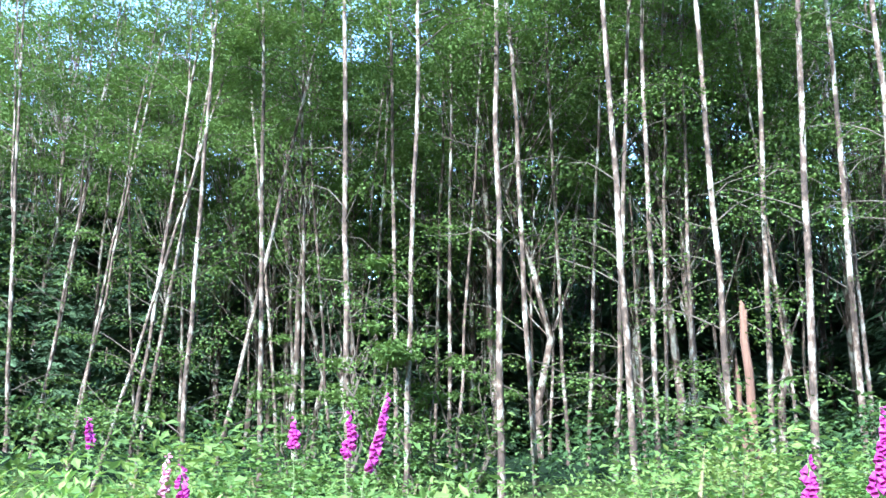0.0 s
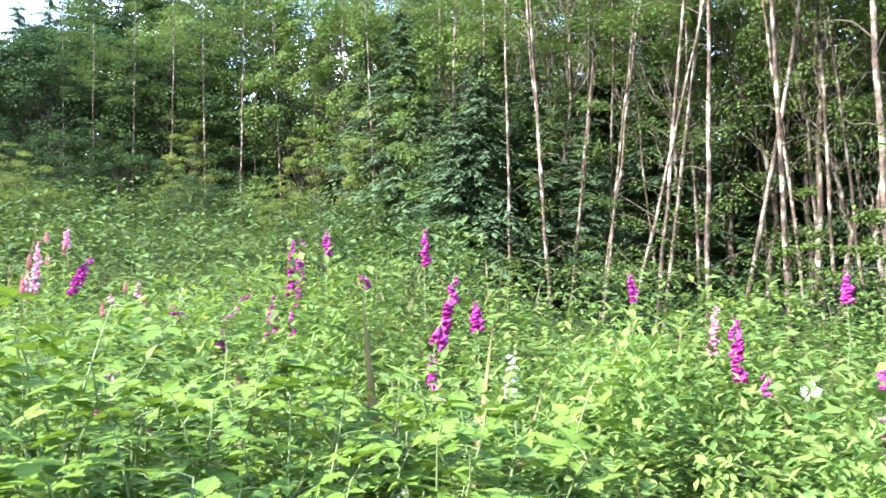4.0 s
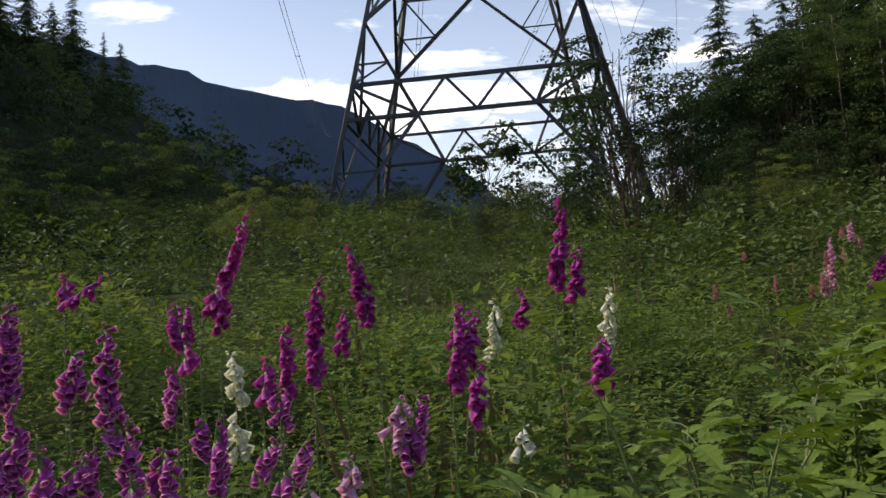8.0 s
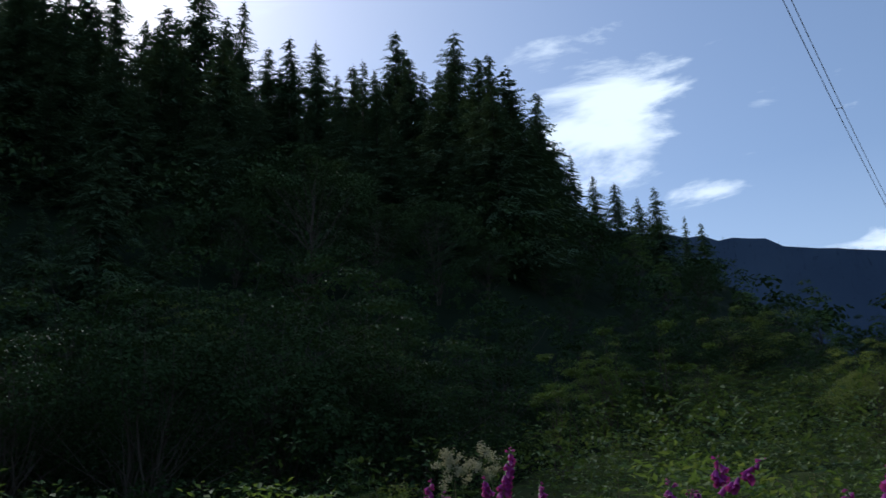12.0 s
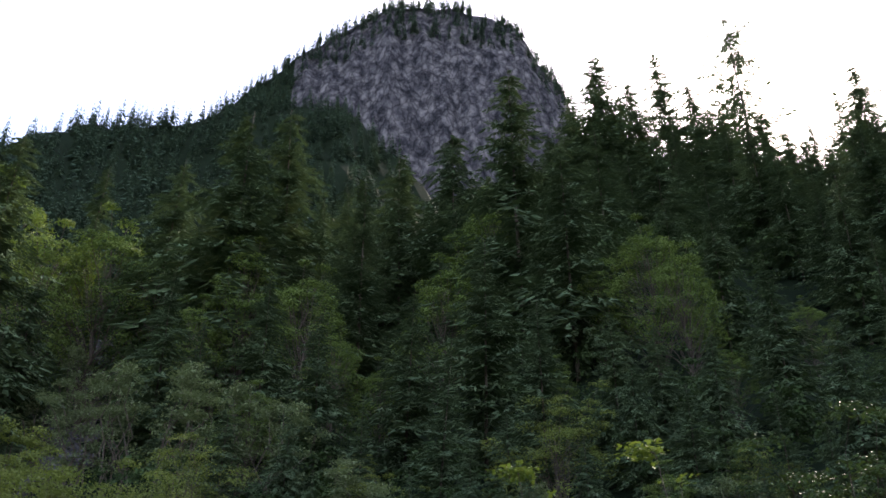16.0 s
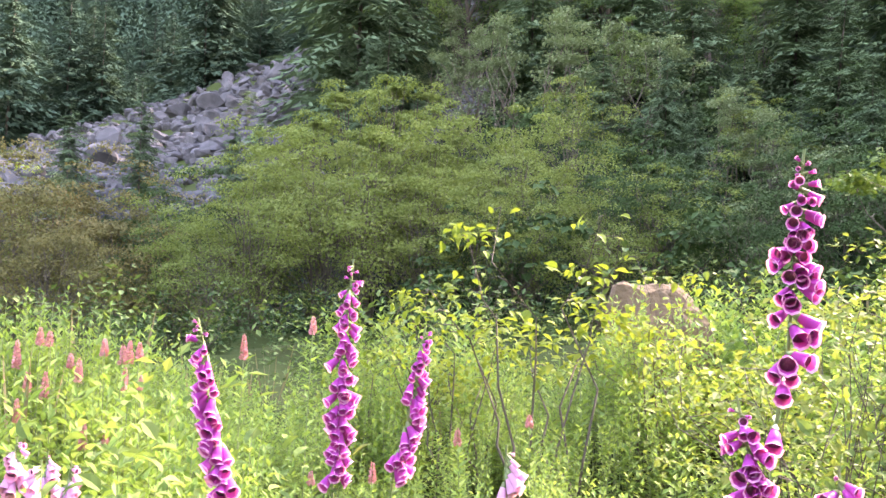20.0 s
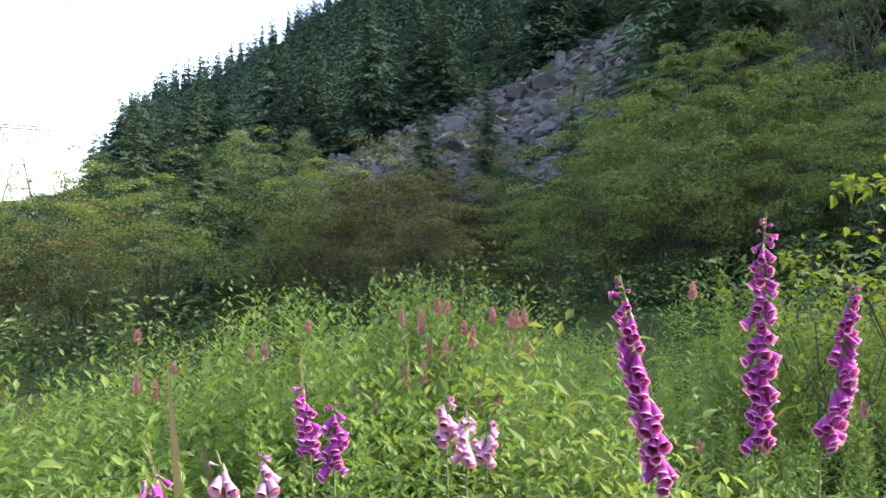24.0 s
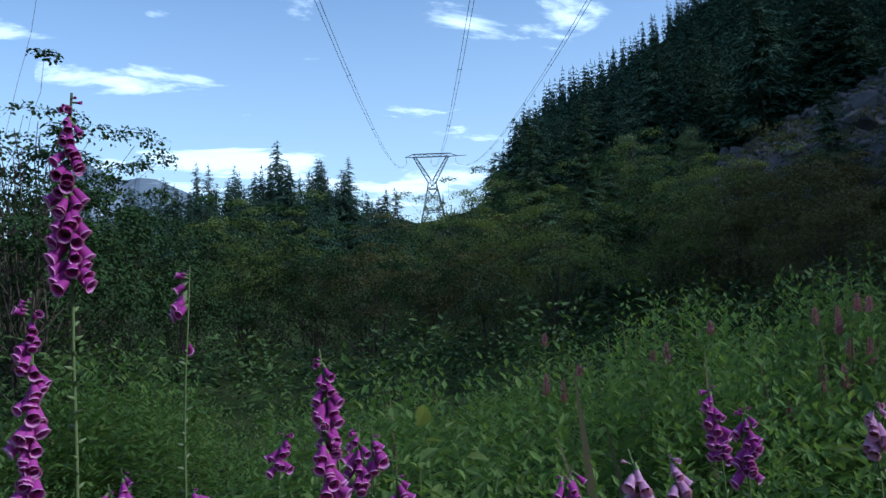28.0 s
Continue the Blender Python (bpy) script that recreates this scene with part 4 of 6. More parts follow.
for az, r, k, s in [(231, 30, 0, 0.8), (234.5, 32, 2, 0.95), (237, 36, 0, 0.9),
                    (242, 26, 0, 0.75), (246, 27, 1, 0.75), (250, 27, 2, 0.7), (254, 26, 1, 0.8), (258, 25, 2, 0.8), (262, 26, 0, 0.8), (266, 24, 2, 0.85), (270, 22, 2, 0.9), (274, 20, 2, 1.0), (248, 38, 0, 0.9), (255, 40, 2, 1.0), (262, 42, 0, 0.95), (270, 40, 2, 1.1), (243, 48, 2, 1.1),
                    (176.8, 22, 3, 1.05), (180, 21, 3, 0.75), (174.5, 23, 2, 0.75), (172, 19, 2, 0.6), (182.5, 20, 3, 0.75), (186, 20, 0, 0.55), (169, 20, 2, 0.6), (165, 22, 2, 0.7), (160, 22, 2, 0.7), (201, 50, 3, 1.3), (197.5, 46, 3, 1.3), (199.3, 55, 3, 1.5), (229, 44, 3, 0.9), (233, 58, 3, 1.6), (236, 60, 3, 1.7), (225.5, 42, 3, 0.9), (213.8, 64, 3, 0.7), (196.3, 40, 3, 1.6), (198.8, 43, 3, 1.5), (193.2, 38, 3, 1.7), (190.3, 35, 3, 1.5), (186.8, 33, 3, 1.4), (182.5, 29, 3, 1.2), (179, 27, 3, 1.1), (170, 27, 3, 1.0), (157, 26, 3, 1.0),
                    (154, 20, 2, 0.6), (147, 20, 2, 0.6), (140, 20, 2, 0.65), (134, 21, 2, 0.6), (127, 21, 2, 0.65), (121, 22, 2, 0.6), (116, 24, 2, 0.55), (192, 30, 0, 0.7), (194, 26, 0, 0.6),
                    (27.5, 19.5, 2, 0.45), (30, 22, 2, 0.5), (142, 17, 2, 0.8), (134, 17, 2, 0.85), (126, 18, 2, 0.9), (119, 20, 2, 0.9), (150, 16, 2, 0.75), (112, 24, 2, 0.8), (130, 23, 2, 1.1), (138, 24, 2, 1.1), (122, 26, 2, 1.1), (88, 36, 2, 0.5), (94, 34, 2, 0.5), (99, 32, 2, 0.55), (79, 38, 2, 0.45), (70, 33, 2, 0.4), (-38, 13, 2, 0.5)]:
    plant_at(maples[k], az, r, None, s)
for az, r, k, el in [(213.2, 25, 0, 8.6), (200, 27, 0, 12), (196.2, 25, 0, 11.6), (205, 23, 0, 11), (209, 22.5, 0, 10), (212.5, 22, 0, 8.2), (217.5, 25, 2, 7), (223, 25, 1, 7.3), (226.2, 25, 1, 7.5), (228.8, 27, 1, 7), (220.3, 24, 1, 5.8), (201.5, 21, 0, 8), (216, 21, 0, 5), (224.5, 21, 1, 4.6), (230.5, 27, 0, 6), (194, 22, 0, 9), (198, 20, 0, 7)]:
    plant_at(maples[k], az, r, None, top_at((5.5, 4.5, 5.0)[k], az, r, el))
for az, r, el in [(202.4, 28, 15.6), (204.2, 27, 16.4), (207, 28, 15.4), (209.4, 27, 13.8), (211.4, 26, 12), (199, 27, 12.4), (205.6, 25, 13), (201, 24, 12)]:
    leaf_tree(az, r, el, 3)
for i in range(34):
    az = 93 + 103 * (i + rng.random()) / 34
    plant_at(maples[2 if i % 4 else 0], az, max(float(table(az, EDGE)) + 3, rng.uniform(17, 31)), None, rng.uniform(0.4, 0.75))
for i in range(26):
    az = 34 + 72 * (i + rng.random()) / 26
    plant_at(maples[(2, 0, 2)[i % 3]], az, float(table(az, EDGE)) * rng.uniform(0.6, 1.05), None, rng.uniform(0.2, 0.36))
ash = tree_kind("rowan_tree", "young rowan with slender upright stems and feathery leaves", "tree", clump_tree(5.3, 3.1, 0.14, 74, 90, 0.085, M_BROAD_LEAF, 0.45, 0.8, M_TWIG, 9, 0.1, 0.8), ("wood", "crown"))
plant_at(ash, 64.2, 19.0, 0.4, 1.08)
plant_at(ash, 61.0, 20.0, 1.4, 0.85)
sapling = tree_kind("maple_sapling", "dark leafy maple sapling beside the pylon", "tree", clump_tree(3.6, 2.9, 0.1, 46, 60, 0.15, M_BROAD_LEAF, 0.5, 0.6, M_TWIG, 4, 0.2), ("wood", "crown"))
plant_at(ash, 275.0, 14.5, 1.0, 0.95)
plant_at(ash, 277.0, 17, 2.0, 1.0)
plant_at(ash, 272.6, 19, 2.5, 0.7)
plant_at(sapling, 73.0, 29.0, 0.4, top_at(3.6, 73.0, 29.0, 12.0))


# ---------------------------------------------------------------- far woods
def far_fir(rings, sides, full):
    """A ragged little conifer one unit high: rings of drooping boughs, each with side sprays when seen from nearer."""
    ps, ds, ns, ls, ws = [], [], [], [], []
    girth = rng.uniform(0.15, 0.2)
    for i in range(rings):
        z = 0.05 + 0.9 * (i + rng.uniform(-0.3, 0.3)) / rings
        reach = girth * (1 - z) ** 0.85 + 0.014
        for k in range(sides):
            a = 2 * np.pi * (k + 0.5 * (i % 2) + rng.uniform(-0.35, 0.35)) / sides
            out = np.array([np.cos(a), np.sin(a), rng.uniform(-0.95, -0.4)])
            side = np.array([-np.sin(a), np.cos(a), 0.0])
            q = reach * rng.uniform(0.75, 1.35)
            root = np.array([0, 0, z + 0.04])
            ps.append(root)
            ds.append(out)
            ns.append((rng.normal() * 0.4, rng.normal() * 0.4, 1))
            ls.append(q * 1.15)
            ws.append(q * (0.2 if full else 0.32))
            for sg in (-1, 1) if full else ():
                ps.append(root + out * q * rng.uniform(0.2, 0.5))
                ds.append(out * 0.7 + side * sg * rng.uniform(0.5, 0.9) + np.array([0, 0, -0.35]))
                ns.append((rng.normal() * 0.5, rng.normal() * 0.5, 1))
                ls.append(q * rng.uniform(0.45, 0.7))
                ws.append(q * 0.2)
    for k in range(3):
        a = k * 2.1
        ps.append((0, 0, 0.88))
        ds.append((np.cos(a) * 0.05, np.sin(a) * 0.05, 1))
        ns.append((np.cos(a), np.sin(a), 0))
        ls.append(0.12)
        ws.append(0.014)
    return kites(np.array(ps), np.array(ds), np.array(ns), np.array(ls), np.array(ws), -0.2, 0.5)


def far_wood(name, label, count, az_range, r_range, h_range, mat, rings, sides, keep=None, power=0.5, full=False):
    az = rng.uniform(*az_range, count)
    r = (rng.random(count) ** power) * (r_range[1] - r_range[0]) + r_range[0]
    if keep is not None:
        ok = keep(az, r)
        az, r = az[ok], r[ok]
    p = xyz(az, r, -0.6) - np.array([0, 0, 1.0]) * np.clip(r - 150, 0, 600)[:, None] * 0.012
    hs = rng.uniform(*h_range, len(az))
    pieces = []
    kinds = [far_fir(rings, sides, full) for _ in range(7)]
    for i in range(7):
        s = slice(i, None, 7)
        pieces.append(spread(*kinds[i], np.column_stack([p[s], rng.uniform(0, 6.28, len(p[s])), hs[s]])))
    v, f = join(pieces)
    tagged(new(name, mesh_of(name, v, f, mat)), label, "forest", kind="stuff")


far_firs = []
for k in range(3):
    h = (18, 15, 20)[k]
    tr, cr = conifer_mesh(h, (4.8, 4.4, 4.6)[k], (42, 38, 46)[k], (0.46, 0.55, 0.4)[k], 0.0, 14, 0.02, M_FAR_HAZED, (0.75, 0.7, 0.8)[k], 2.6)
    bm = bmesh.new()
    bm.from_mesh(tr)
    n_tr = len(bm.faces)
    bm.from_mesh(cr)
    bm.faces.ensure_lookup_table()
    for f in bm.faces[n_tr:]:
        f.material_index = 1
    me = bm_mesh("fir_tree", bm, M_DARK_BARK)
    me.materials.append(M_FAR_HAZED)
    far_firs.append((h, tagged(new("fir_tree", me), "dark fir on the far slope", "tree", "conifers of the far slopes")))
for i in range(175):
    az = 204 + 42 * (i + rng.random()) / 175
    r = 88 + 80 * rng.random()
    ph, proto = far_firs[i % 3]
    plant_at(proto, az, r, None, rng.uniform(11, 19) / ph)
for i in range(36):
    az = 178 + 27 * (i + rng.random()) / 36
    ph, proto = far_firs[i % 3]
    plant_at(proto, az, rng.uniform(100, 165), None, rng.uniform(11, 19) / ph)
for i in range(86):
    az = 252.2 + 24 * (i + rng.random()) / 86
    ph, proto = far_firs[i % 3]
    plant_at(proto, az, rng.uniform(100, 172), None, rng.uniform(8, 14.5) / ph)


def off_scree(az, r):
    return ~((az > 208) & (az < 232) & (r > 38) & (r < 86)) & ~((az > 197.3) & (az < 202.4) & (r > 30) & (r < 90))


far_wood("ridge_forest", "conifer forest covering the long ridge above the scree", 2300, (178, 250), (130, 318), (10, 17), M_FAR_HAZED, 12, 6, lambda a, r: ~((a > 245.5) & (r > 200)), 0.6)
far_wood("dome_forest", "close conifers along the top and flanks of the rock dome", 1900, (161, 207), (440, 530), (10, 17), M_FAR_HAZED, 8, 6, lambda a, r: (a > 188) | (a < 168) | (r > 505), 0.7)
far_wood("low_ridge_forest", "dark conifer wood on the low ridge across the clearing", 260, (251.8, 285), (95, 175), (6, 11), M_FAR_HAZED, 16, 6, None, 0.8, True)
far_wood("saddle_forest", "low green trees in the saddle below the far pylon", 800, (236, 262), (180, 560), (6, 10), M_FAR_HAZED, 9, 6, None, 0.8)
far_wood("valley_forest", "distant forested mountainside across the valley", 5200, (62, 122), (1000, 1540), (6, 12), M_HAZE_BLUE, 5, 5, None, 0.55)
far_wood("back_forest", "conifer wood closing the clearing behind the thicket", 300, (282, 328), (40, 80), (8, 14), M_NEEDLE, 10, 7, None, 0.8)
far_wood("inner_forest", "dark conifers deep inside the alder wood", 330, (-46, 48), (33, 66), (11, 17), M_NEEDLE, 15, 7, lambda a, r: r > 34 + np.clip(a - 20, 0, 40) * 0.55, 0.9, True)


def far_leafy(n, low, fine):
    """A ragged leafy tree one unit high: tufts round a dome, the leaves on their outer and upper sides."""
    k = 16
    d = unit(ball_dirs(k) + [0, 0, 0.3])
    hubs = np.array([0, 0, (low + 0.92) / 2]) + d * rng.uniform(0.5, 1.0, (k, 1)) * [0.27, 0.27, (0.92 - low) / 2]
    rad = rng.uniform(0.07, 0.15, k)
    who = rng.integers(0, k, n)
    u = unit(ball_dirs(n) + d[who] * 0.5 + [0, 0, 0.45])
    c = hubs[who] + u * (rad[who] * rng.uniform(0.6, 1.1, n))[:, None] * [1, 1, 0.65]
    ln = rng.uniform(0.022, 0.046, n) * fine
    nn = unit(u + [0, 0, 0.5] + rng.normal(size=(n, 3)) * 0.35)
    return kites(c, unit(np.cross(nn, rng.normal(size=(n, 3)))) + [0, 0, -0.2], nn, ln, ln * 0.75)


def leafy_wood(name, label, count, az_range, r_range, h_range, mat, n=130, keep=None, power=0.6, low=0.25, fine=1.0):
    az = rng.uniform(*az_range, count)
    r = (rng.random(count) ** power) * (r_range[1] - r_range[0]) + r_range[0]
    ok = r > table(az, EDGE) + 3
    if keep is not None:
        ok &= keep(az, r)
    az, r = az[ok], r[ok]
    p, hs = xyz(az, r, -0.5), rng.uniform(*h_range, len(az))
    pieces = []
    for i in range(4):
        pl = np.column_stack([p[i::4], rng.uniform(0, 6.28, len(p[i::4])), hs[i::4]])
        pieces.append(spread(*far_leafy(n, low, fine), pl))
    tagged(new(name, mesh_of(name, *join(pieces), mat)), label, "forest", kind="stuff")


leafy_wood("hill_thicket", "broadleaf undergrowth covering the foot of the hill", 250, (88, 206), (16, 46), (2.0, 4.2), M_BROAD_LEAF, 330, off_scree, 0.8, 0.05, 1.3)
leafy_wood("hill_thicket", "broadleaf undergrowth between the hillside conifers", 300, (84, 206), (44, 96), (4, 8), M_BROAD_LEAF, 260, off_scree, 1.0, 0.05, 1.3)
leafy_wood("valley_thicket", "olive brush filling the hollow beyond the meadow", 420, (228, 277), (24, 130), (2.6, 4.6), M_VALLEY_LEAF, 260, off_scree, 0.9, 0.2, 0.8)
leafy_wood("valley_thicket", "green brush filling the hollow beyond the meadow", 260, (232, 277), (26, 170), (3, 6.5), M_BROAD_LEAF, 260, off_scree, 0.9, 0.2, 0.8)


# ---------------------------------------------------------------- pylons and wires
def bar_mesh():
    """An angle section one metre long."""
    s = [(-0.5, -0.5), (0.5, -0.5), (0.5, -0.36), (-0.36, -0.36), (-0.36, 0.5), (-0.5, 0.5)]
    v = np.array([(x, y, z) for z in (0, 1) for x, y in s])
    f = [[i, (i + 1) % 6, (i + 1) % 6 + 6, i + 6] for i in range(6)] + [[0, 3, 2, 1], [0, 5, 4, 3], [6, 7, 8, 9], [6, 9, 10, 11]]
    return mesh_of("bar", v, np.array(f), M_STEEL)


BAR = bar_mesh()


def member(name, parent, p, q, w):
    p, q = Vector(p), Vector(q)
    d = q - p
    ob = new(name, BAR)
    ob.parent = parent
    ob.matrix_basis = Matrix.Translation(p) @ d.to_track_quat("Z", "Y").to_matrix().to_4x4() @ Matrix.Diagonal((w, w, d.length, 1))
    return ob


def box(sx, sy, sz, bevel=0.0):
    bm = bmesh.new()
    bmesh.ops.create_cube(bm, size=1.0, matrix=Matrix.Diagonal((sx, sy, sz, 1)))
    if bevel:
        bmesh.ops.bevel(bm, geom=bm.edges[:], offset=bevel, segments=1, affect="EDGES")
    return bm


def pylon(label, m, low, full, leg=0.24, brace=0.12, thin=0.08):
    """A lattice pylon: four battered legs, a belt truss, crossed faces, two raking arms and a bridge. Heights count from the eye."""
    t = thing("pylon", label, "pylon", m)

    def hw(z):
        return max(5.1 - 0.212 * (z - 9.71), 2.1)

    def c(sx, sy, z):
        return Vector((sx * hw(z), sy * hw(z), z))

    corners = [(-1, -1), (1, -1), (1, 1), (-1, 1)]
    for sx, sy in corners:
        member("leg", t, c(sx, sy, low), c(sx, sy, 24.0), leg)
    for i in range(4):
        a, b = corners[i], corners[(i + 1) % 4]
        at = lambda s, z: c(*a, z).lerp(c(*b, z), s)
        for z in (8.2, 9.71, 20.4, 24.0):
            member("beam", t, at(0, z), at(1, z), brace * 1.25)
        # belt truss
        zig = [(0, 9.71), (0.28, 8.2), (0.38, 9.71), (0.5, 8.2), (0.62, 9.71), (0.72, 8.2), (1, 9.71)]
        for (s0, z0), (s1, z1) in zip(zig, zig[1:]):
            member("brace", t, at(s0, z0), at(s1, z1), brace)
        x = at(0.5, 16.4)
        for s0, s1, sl in ((0, 1, 0.28), (1, 0, 0.72)):
            knee, elbow, foot = at(sl, 8.2), at(s0, 12.6), at(s0, low)
            member("brace", t, foot, knee, brace * 1.3)
            member("brace", t, elbow, knee, brace * 1.1)
            member("brace", t, elbow, x, brace * 1.3)
            member("brace", t, x, at(s1, 20.4), brace * 1.2)
            member("beam", t, at(s0, 16.4), x, brace)
            # lacing of the foot
            for q in (0.3, 0.6):
                d0 = foot.lerp(knee, q)
                member("strut", t, at(s0, d0.z), d0, thin)
                member("strut", t, at(s0, d0.z + (8.2 - low) * 0.3), d0, thin)
            # lacing beside the leg
            d0 = elbow.lerp(knee, 0.45)
            member("strut", t, at(s0, d0.z), d0, thin)
            member("strut", t, at(s0, 9.71), d0, thin)
            d1 = elbow.lerp(x, 0.5)
            member("strut", t, at(s0, d1.z), d1, thin)
            member("strut", t, at(s0, 16.4), d1, thin)
            member("strut", t, at(s0, d1.z + 0.1), elbow.lerp(x, 0.25), thin)
            d2 = x.lerp(at(s0, 20.4), 0.5)
            member("strut", t, at(s0, d2.z), d2, thin)
        plate = child("gusset_plate", bm_mesh("gusset_plate", box(0.62 if i % 2 == 0 else 0.03, 0.03 if i % 2 == 0 else 0.62, 0.5), M_STEEL), t)
        plate.location = x
        # neck panel
        member("brace", t, at(0, 20.4), at(1, 24.0), brace)
        member("brace", t, at(1, 20.4), at(0, 24.0), brace)
    member("beam", t, c(-1, -1, 20.4), c(1, 1, 20.4), brace)
    member("beam", t, c(1, -1, 20.4), c(-1, 1, 20.4), brace)
    # raking arms and bridge
    for sx in (-1, 1):
        tops = [Vector((sx * 8.2, -0.8, 38.0)), Vector((sx * 8.2, 0.8, 38.0)), Vector((sx * 9.6, -0.8, 38.0)), Vector((sx * 9.6, 0.8, 38.0))]
        roots = [Vector((sx * 0.25, -2.0, 25.0)), Vector((sx * 0.25, 2.0, 25.0)), Vector((sx * 2.1, -2.1, 24.0)), Vector((sx * 2.1, 2.1, 24.0))]
        for r0, t0 in zip(roots, tops):
            member("arm", t, r0, t0, leg * 0.8)
        for k in range(6):
            q, w = k / 6, (k + 1) / 6
            for u, v in ((0, 2), (1, 3), (0, 1), (2, 3)):
                member("strut", t, roots[u].lerp(tops[u], q), roots[v].lerp(tops[v], w), thin)
    for y in (-0.8, 0.8):
        member("bridge_beam", t, (-19, 0, 38.2), (-9.6, y, 38.0), brace)
        member("bridge_beam", t, (-9.6, y, 38.0), (9.6, y, 38.0), brace * 1.3)
        member("bridge_beam", t, (14, 0, 38.2), (9.6, y, 38.0), brace)
        member("bridge_beam", t, (-9.6, y, 39.7), (9.6, y, 39.7), brace * 1.3)
        for sx in (-1, 1):
            member("bridge_beam", t, (sx * 9.6, y, 39.7), (sx * 14, 0, 38.2), brace)
        for k in range(12):
            x0, x1 = -9.6 + 1.6 * k, -8.0 + 1.6 * k
            member("strut", t, (x0, y, 38.0 if k % 2 else 39.7), (x1, y, 39.7 if k % 2 else 38.0), thin)
    for k in range(13):
        member("strut", t, (-9.6 + 1.6 * k, -0.8, 38.0), (-9.6 + 1.6 * k, 0.8, 38.0), thin)
    # insulator strings under the bridge
    rings = np.linspace(0, 1, 33)
    path = np.stack([0 * rings, 0 * rings, -3.4 * rings], -1)
    ins = mesh_of("insulator_string", *tube(path, 0.06 + 0.09 * (np.arange(33) % 2), 8), M_GLASS, True)
    for x0 in (-13.4, 0, 13.4):
        child("insulator_string", ins, t, "brown ribbed insulator string").location = (x0, 0, 38.0)
    return t


LINE_TURN = 71.4
near_at = Vector((-37.57, 11.23, EYE))
near = pylon("tall galvanised lattice pylon on the bank", Matrix.Translation(near_at) @ pose(0, 0, 0, 0, 0, LINE_TURN), 2.6, True, 0.22, 0.125, 0.075)
sign = child("warning_plate", bm_mesh("warning_plate", box(0.6, 0.02, 0.45, 0.004), M_SIGN), near, "small grey plate bolted to a leg")
sign.location = (-3.9, -4.1, 16.4)
fa = radians(249.9)
far_at = Vector((-math.sin(fa) * 455, math.cos(fa) * 455, EYE + 75.7 - 39.0))
pylon("distant lattice pylon in the saddle of the ridge", Matrix.Translation(far_at) @ pose(0, 0, 0, 0, 0, 70.0), -1.0, False, 0.42, 0.24, 0.16)


def wire_run(label, a, b, sag, gap, spacers, radius=0.036):
    """Two parallel conductors with spacers between two points."""
    a, b = Vector(a), Vector(b)
    t = thing("power_line", label, "cable", Matrix.Translation(a), "phase conductors")
    side = (b - a).cross(Vector((0, 0, 1))).normalized()
    q = np.linspace(0, 1, 60)
    base = np.outer(q, b - a)
    base[:, 2] -= sag * 4 * q * (1 - q)
    for sx in (-1, 1):
        p = base + np.array(side) * sx * gap / 2
        child("conductor", mesh_of("conductor", *tube(p, np.full(60, radius), 5), M_WIRE, True), t)
    for k in range(1, spacers):
        c = np.array([np.interp(k / spacers, q, base[:, i]) for i in range(3)])
        s = np.array(side) * gap / 2
        pr = [tube(np.array([c - s, c, c + s]), np.full(3, 0.035), 5), tube(np.array([c - s * 1.1 + [0, 0, 0.12], c - s * 0.9 - [0, 0, 0.12]]), np.full(2, 0.06), 5), tube(np.array([c + s * 1.1 + [0, 0, 0.12], c + s * 0.9 - [0, 0, 0.12]]), np.full(2, 0.06), 5)]
        child("spacer", mesh_of("spacer", *join(pr), M_WIRE), t, "grey clamp holding the two wires apart")


u_dir = Vector((0.40, 0.916, 0))
fu = Vector((math.cos(radians(70)), math.sin(radians(70)), 0))
for off, back, naz in [(-13.4, -18.5, 83.8), (0, -5.0, 78.6), (13.4, 13.4, 74.0)]:
    a = near_at + u_dir * back + Vector((0, 0, 34.6))
    wire_run("twin overhead conductors sagging towards the far pylon", a, far_at + fu * off + Vector((0, 0, 34.6)), 15.0, 0.5, 9)
    n = radians(naz)
    a = near_at + u_dir * off + Vector((0, 0, 34.6))
    wire_run("twin overhead conductors running on beyond the near pylon", a, (-math.sin(n) * 260, math.cos(n) * 260, EYE + 260 * math.tan(radians(12.5))), 6.0, 0.5, 6)


# ---------------------------------------------------------------- scree
def boulder(seed, mat=M_ROCK, squash=(1.25, 0.95, 0.68)):
    bm = bmesh.new()
    bmesh.ops.create_icosphere(bm, subdivisions=2, radius=0.5)
    bmesh.ops.rotate(bm, verts=bm.verts[:], matrix=Euler((seed, seed * 2, seed * 3)).to_matrix())
    r2 = random.Random(seed)
    planes = [Vector((r2.uniform(-1, 1), r2.uniform(-1, 1), r2.uniform(-1, 1))).normalized() for _ in range(9)]
    cuts = [r2.uniform(0.18, 0.38) for _ in planes]
    for v in bm.verts:
        for p, c in zip(planes, cuts):
            d = v.co.dot(p)
            if d > c:
                v.co -= p * (d - c)
        v.co = Vector((v.co.x * squash[0], v.co.y * squash[1], v.co.z * squash[2])) * 1.25
    bmesh.ops.dissolve_limit(bm, angle_limit=radians(9), verts=bm.verts[:], edges=bm.edges[:])
    bmesh.ops.triangulate(bm, faces=bm.faces[:])
    return bm_mesh("boulder", bm, mat)


ROCKS = [boulder(k) for k in range(8)]
scree = thing("scree_slope", "slope of broken grey boulders below the forest", "rocks", Matrix.Translation(spot(220, 66)))
base_inv = scree.matrix_basis.inverted()


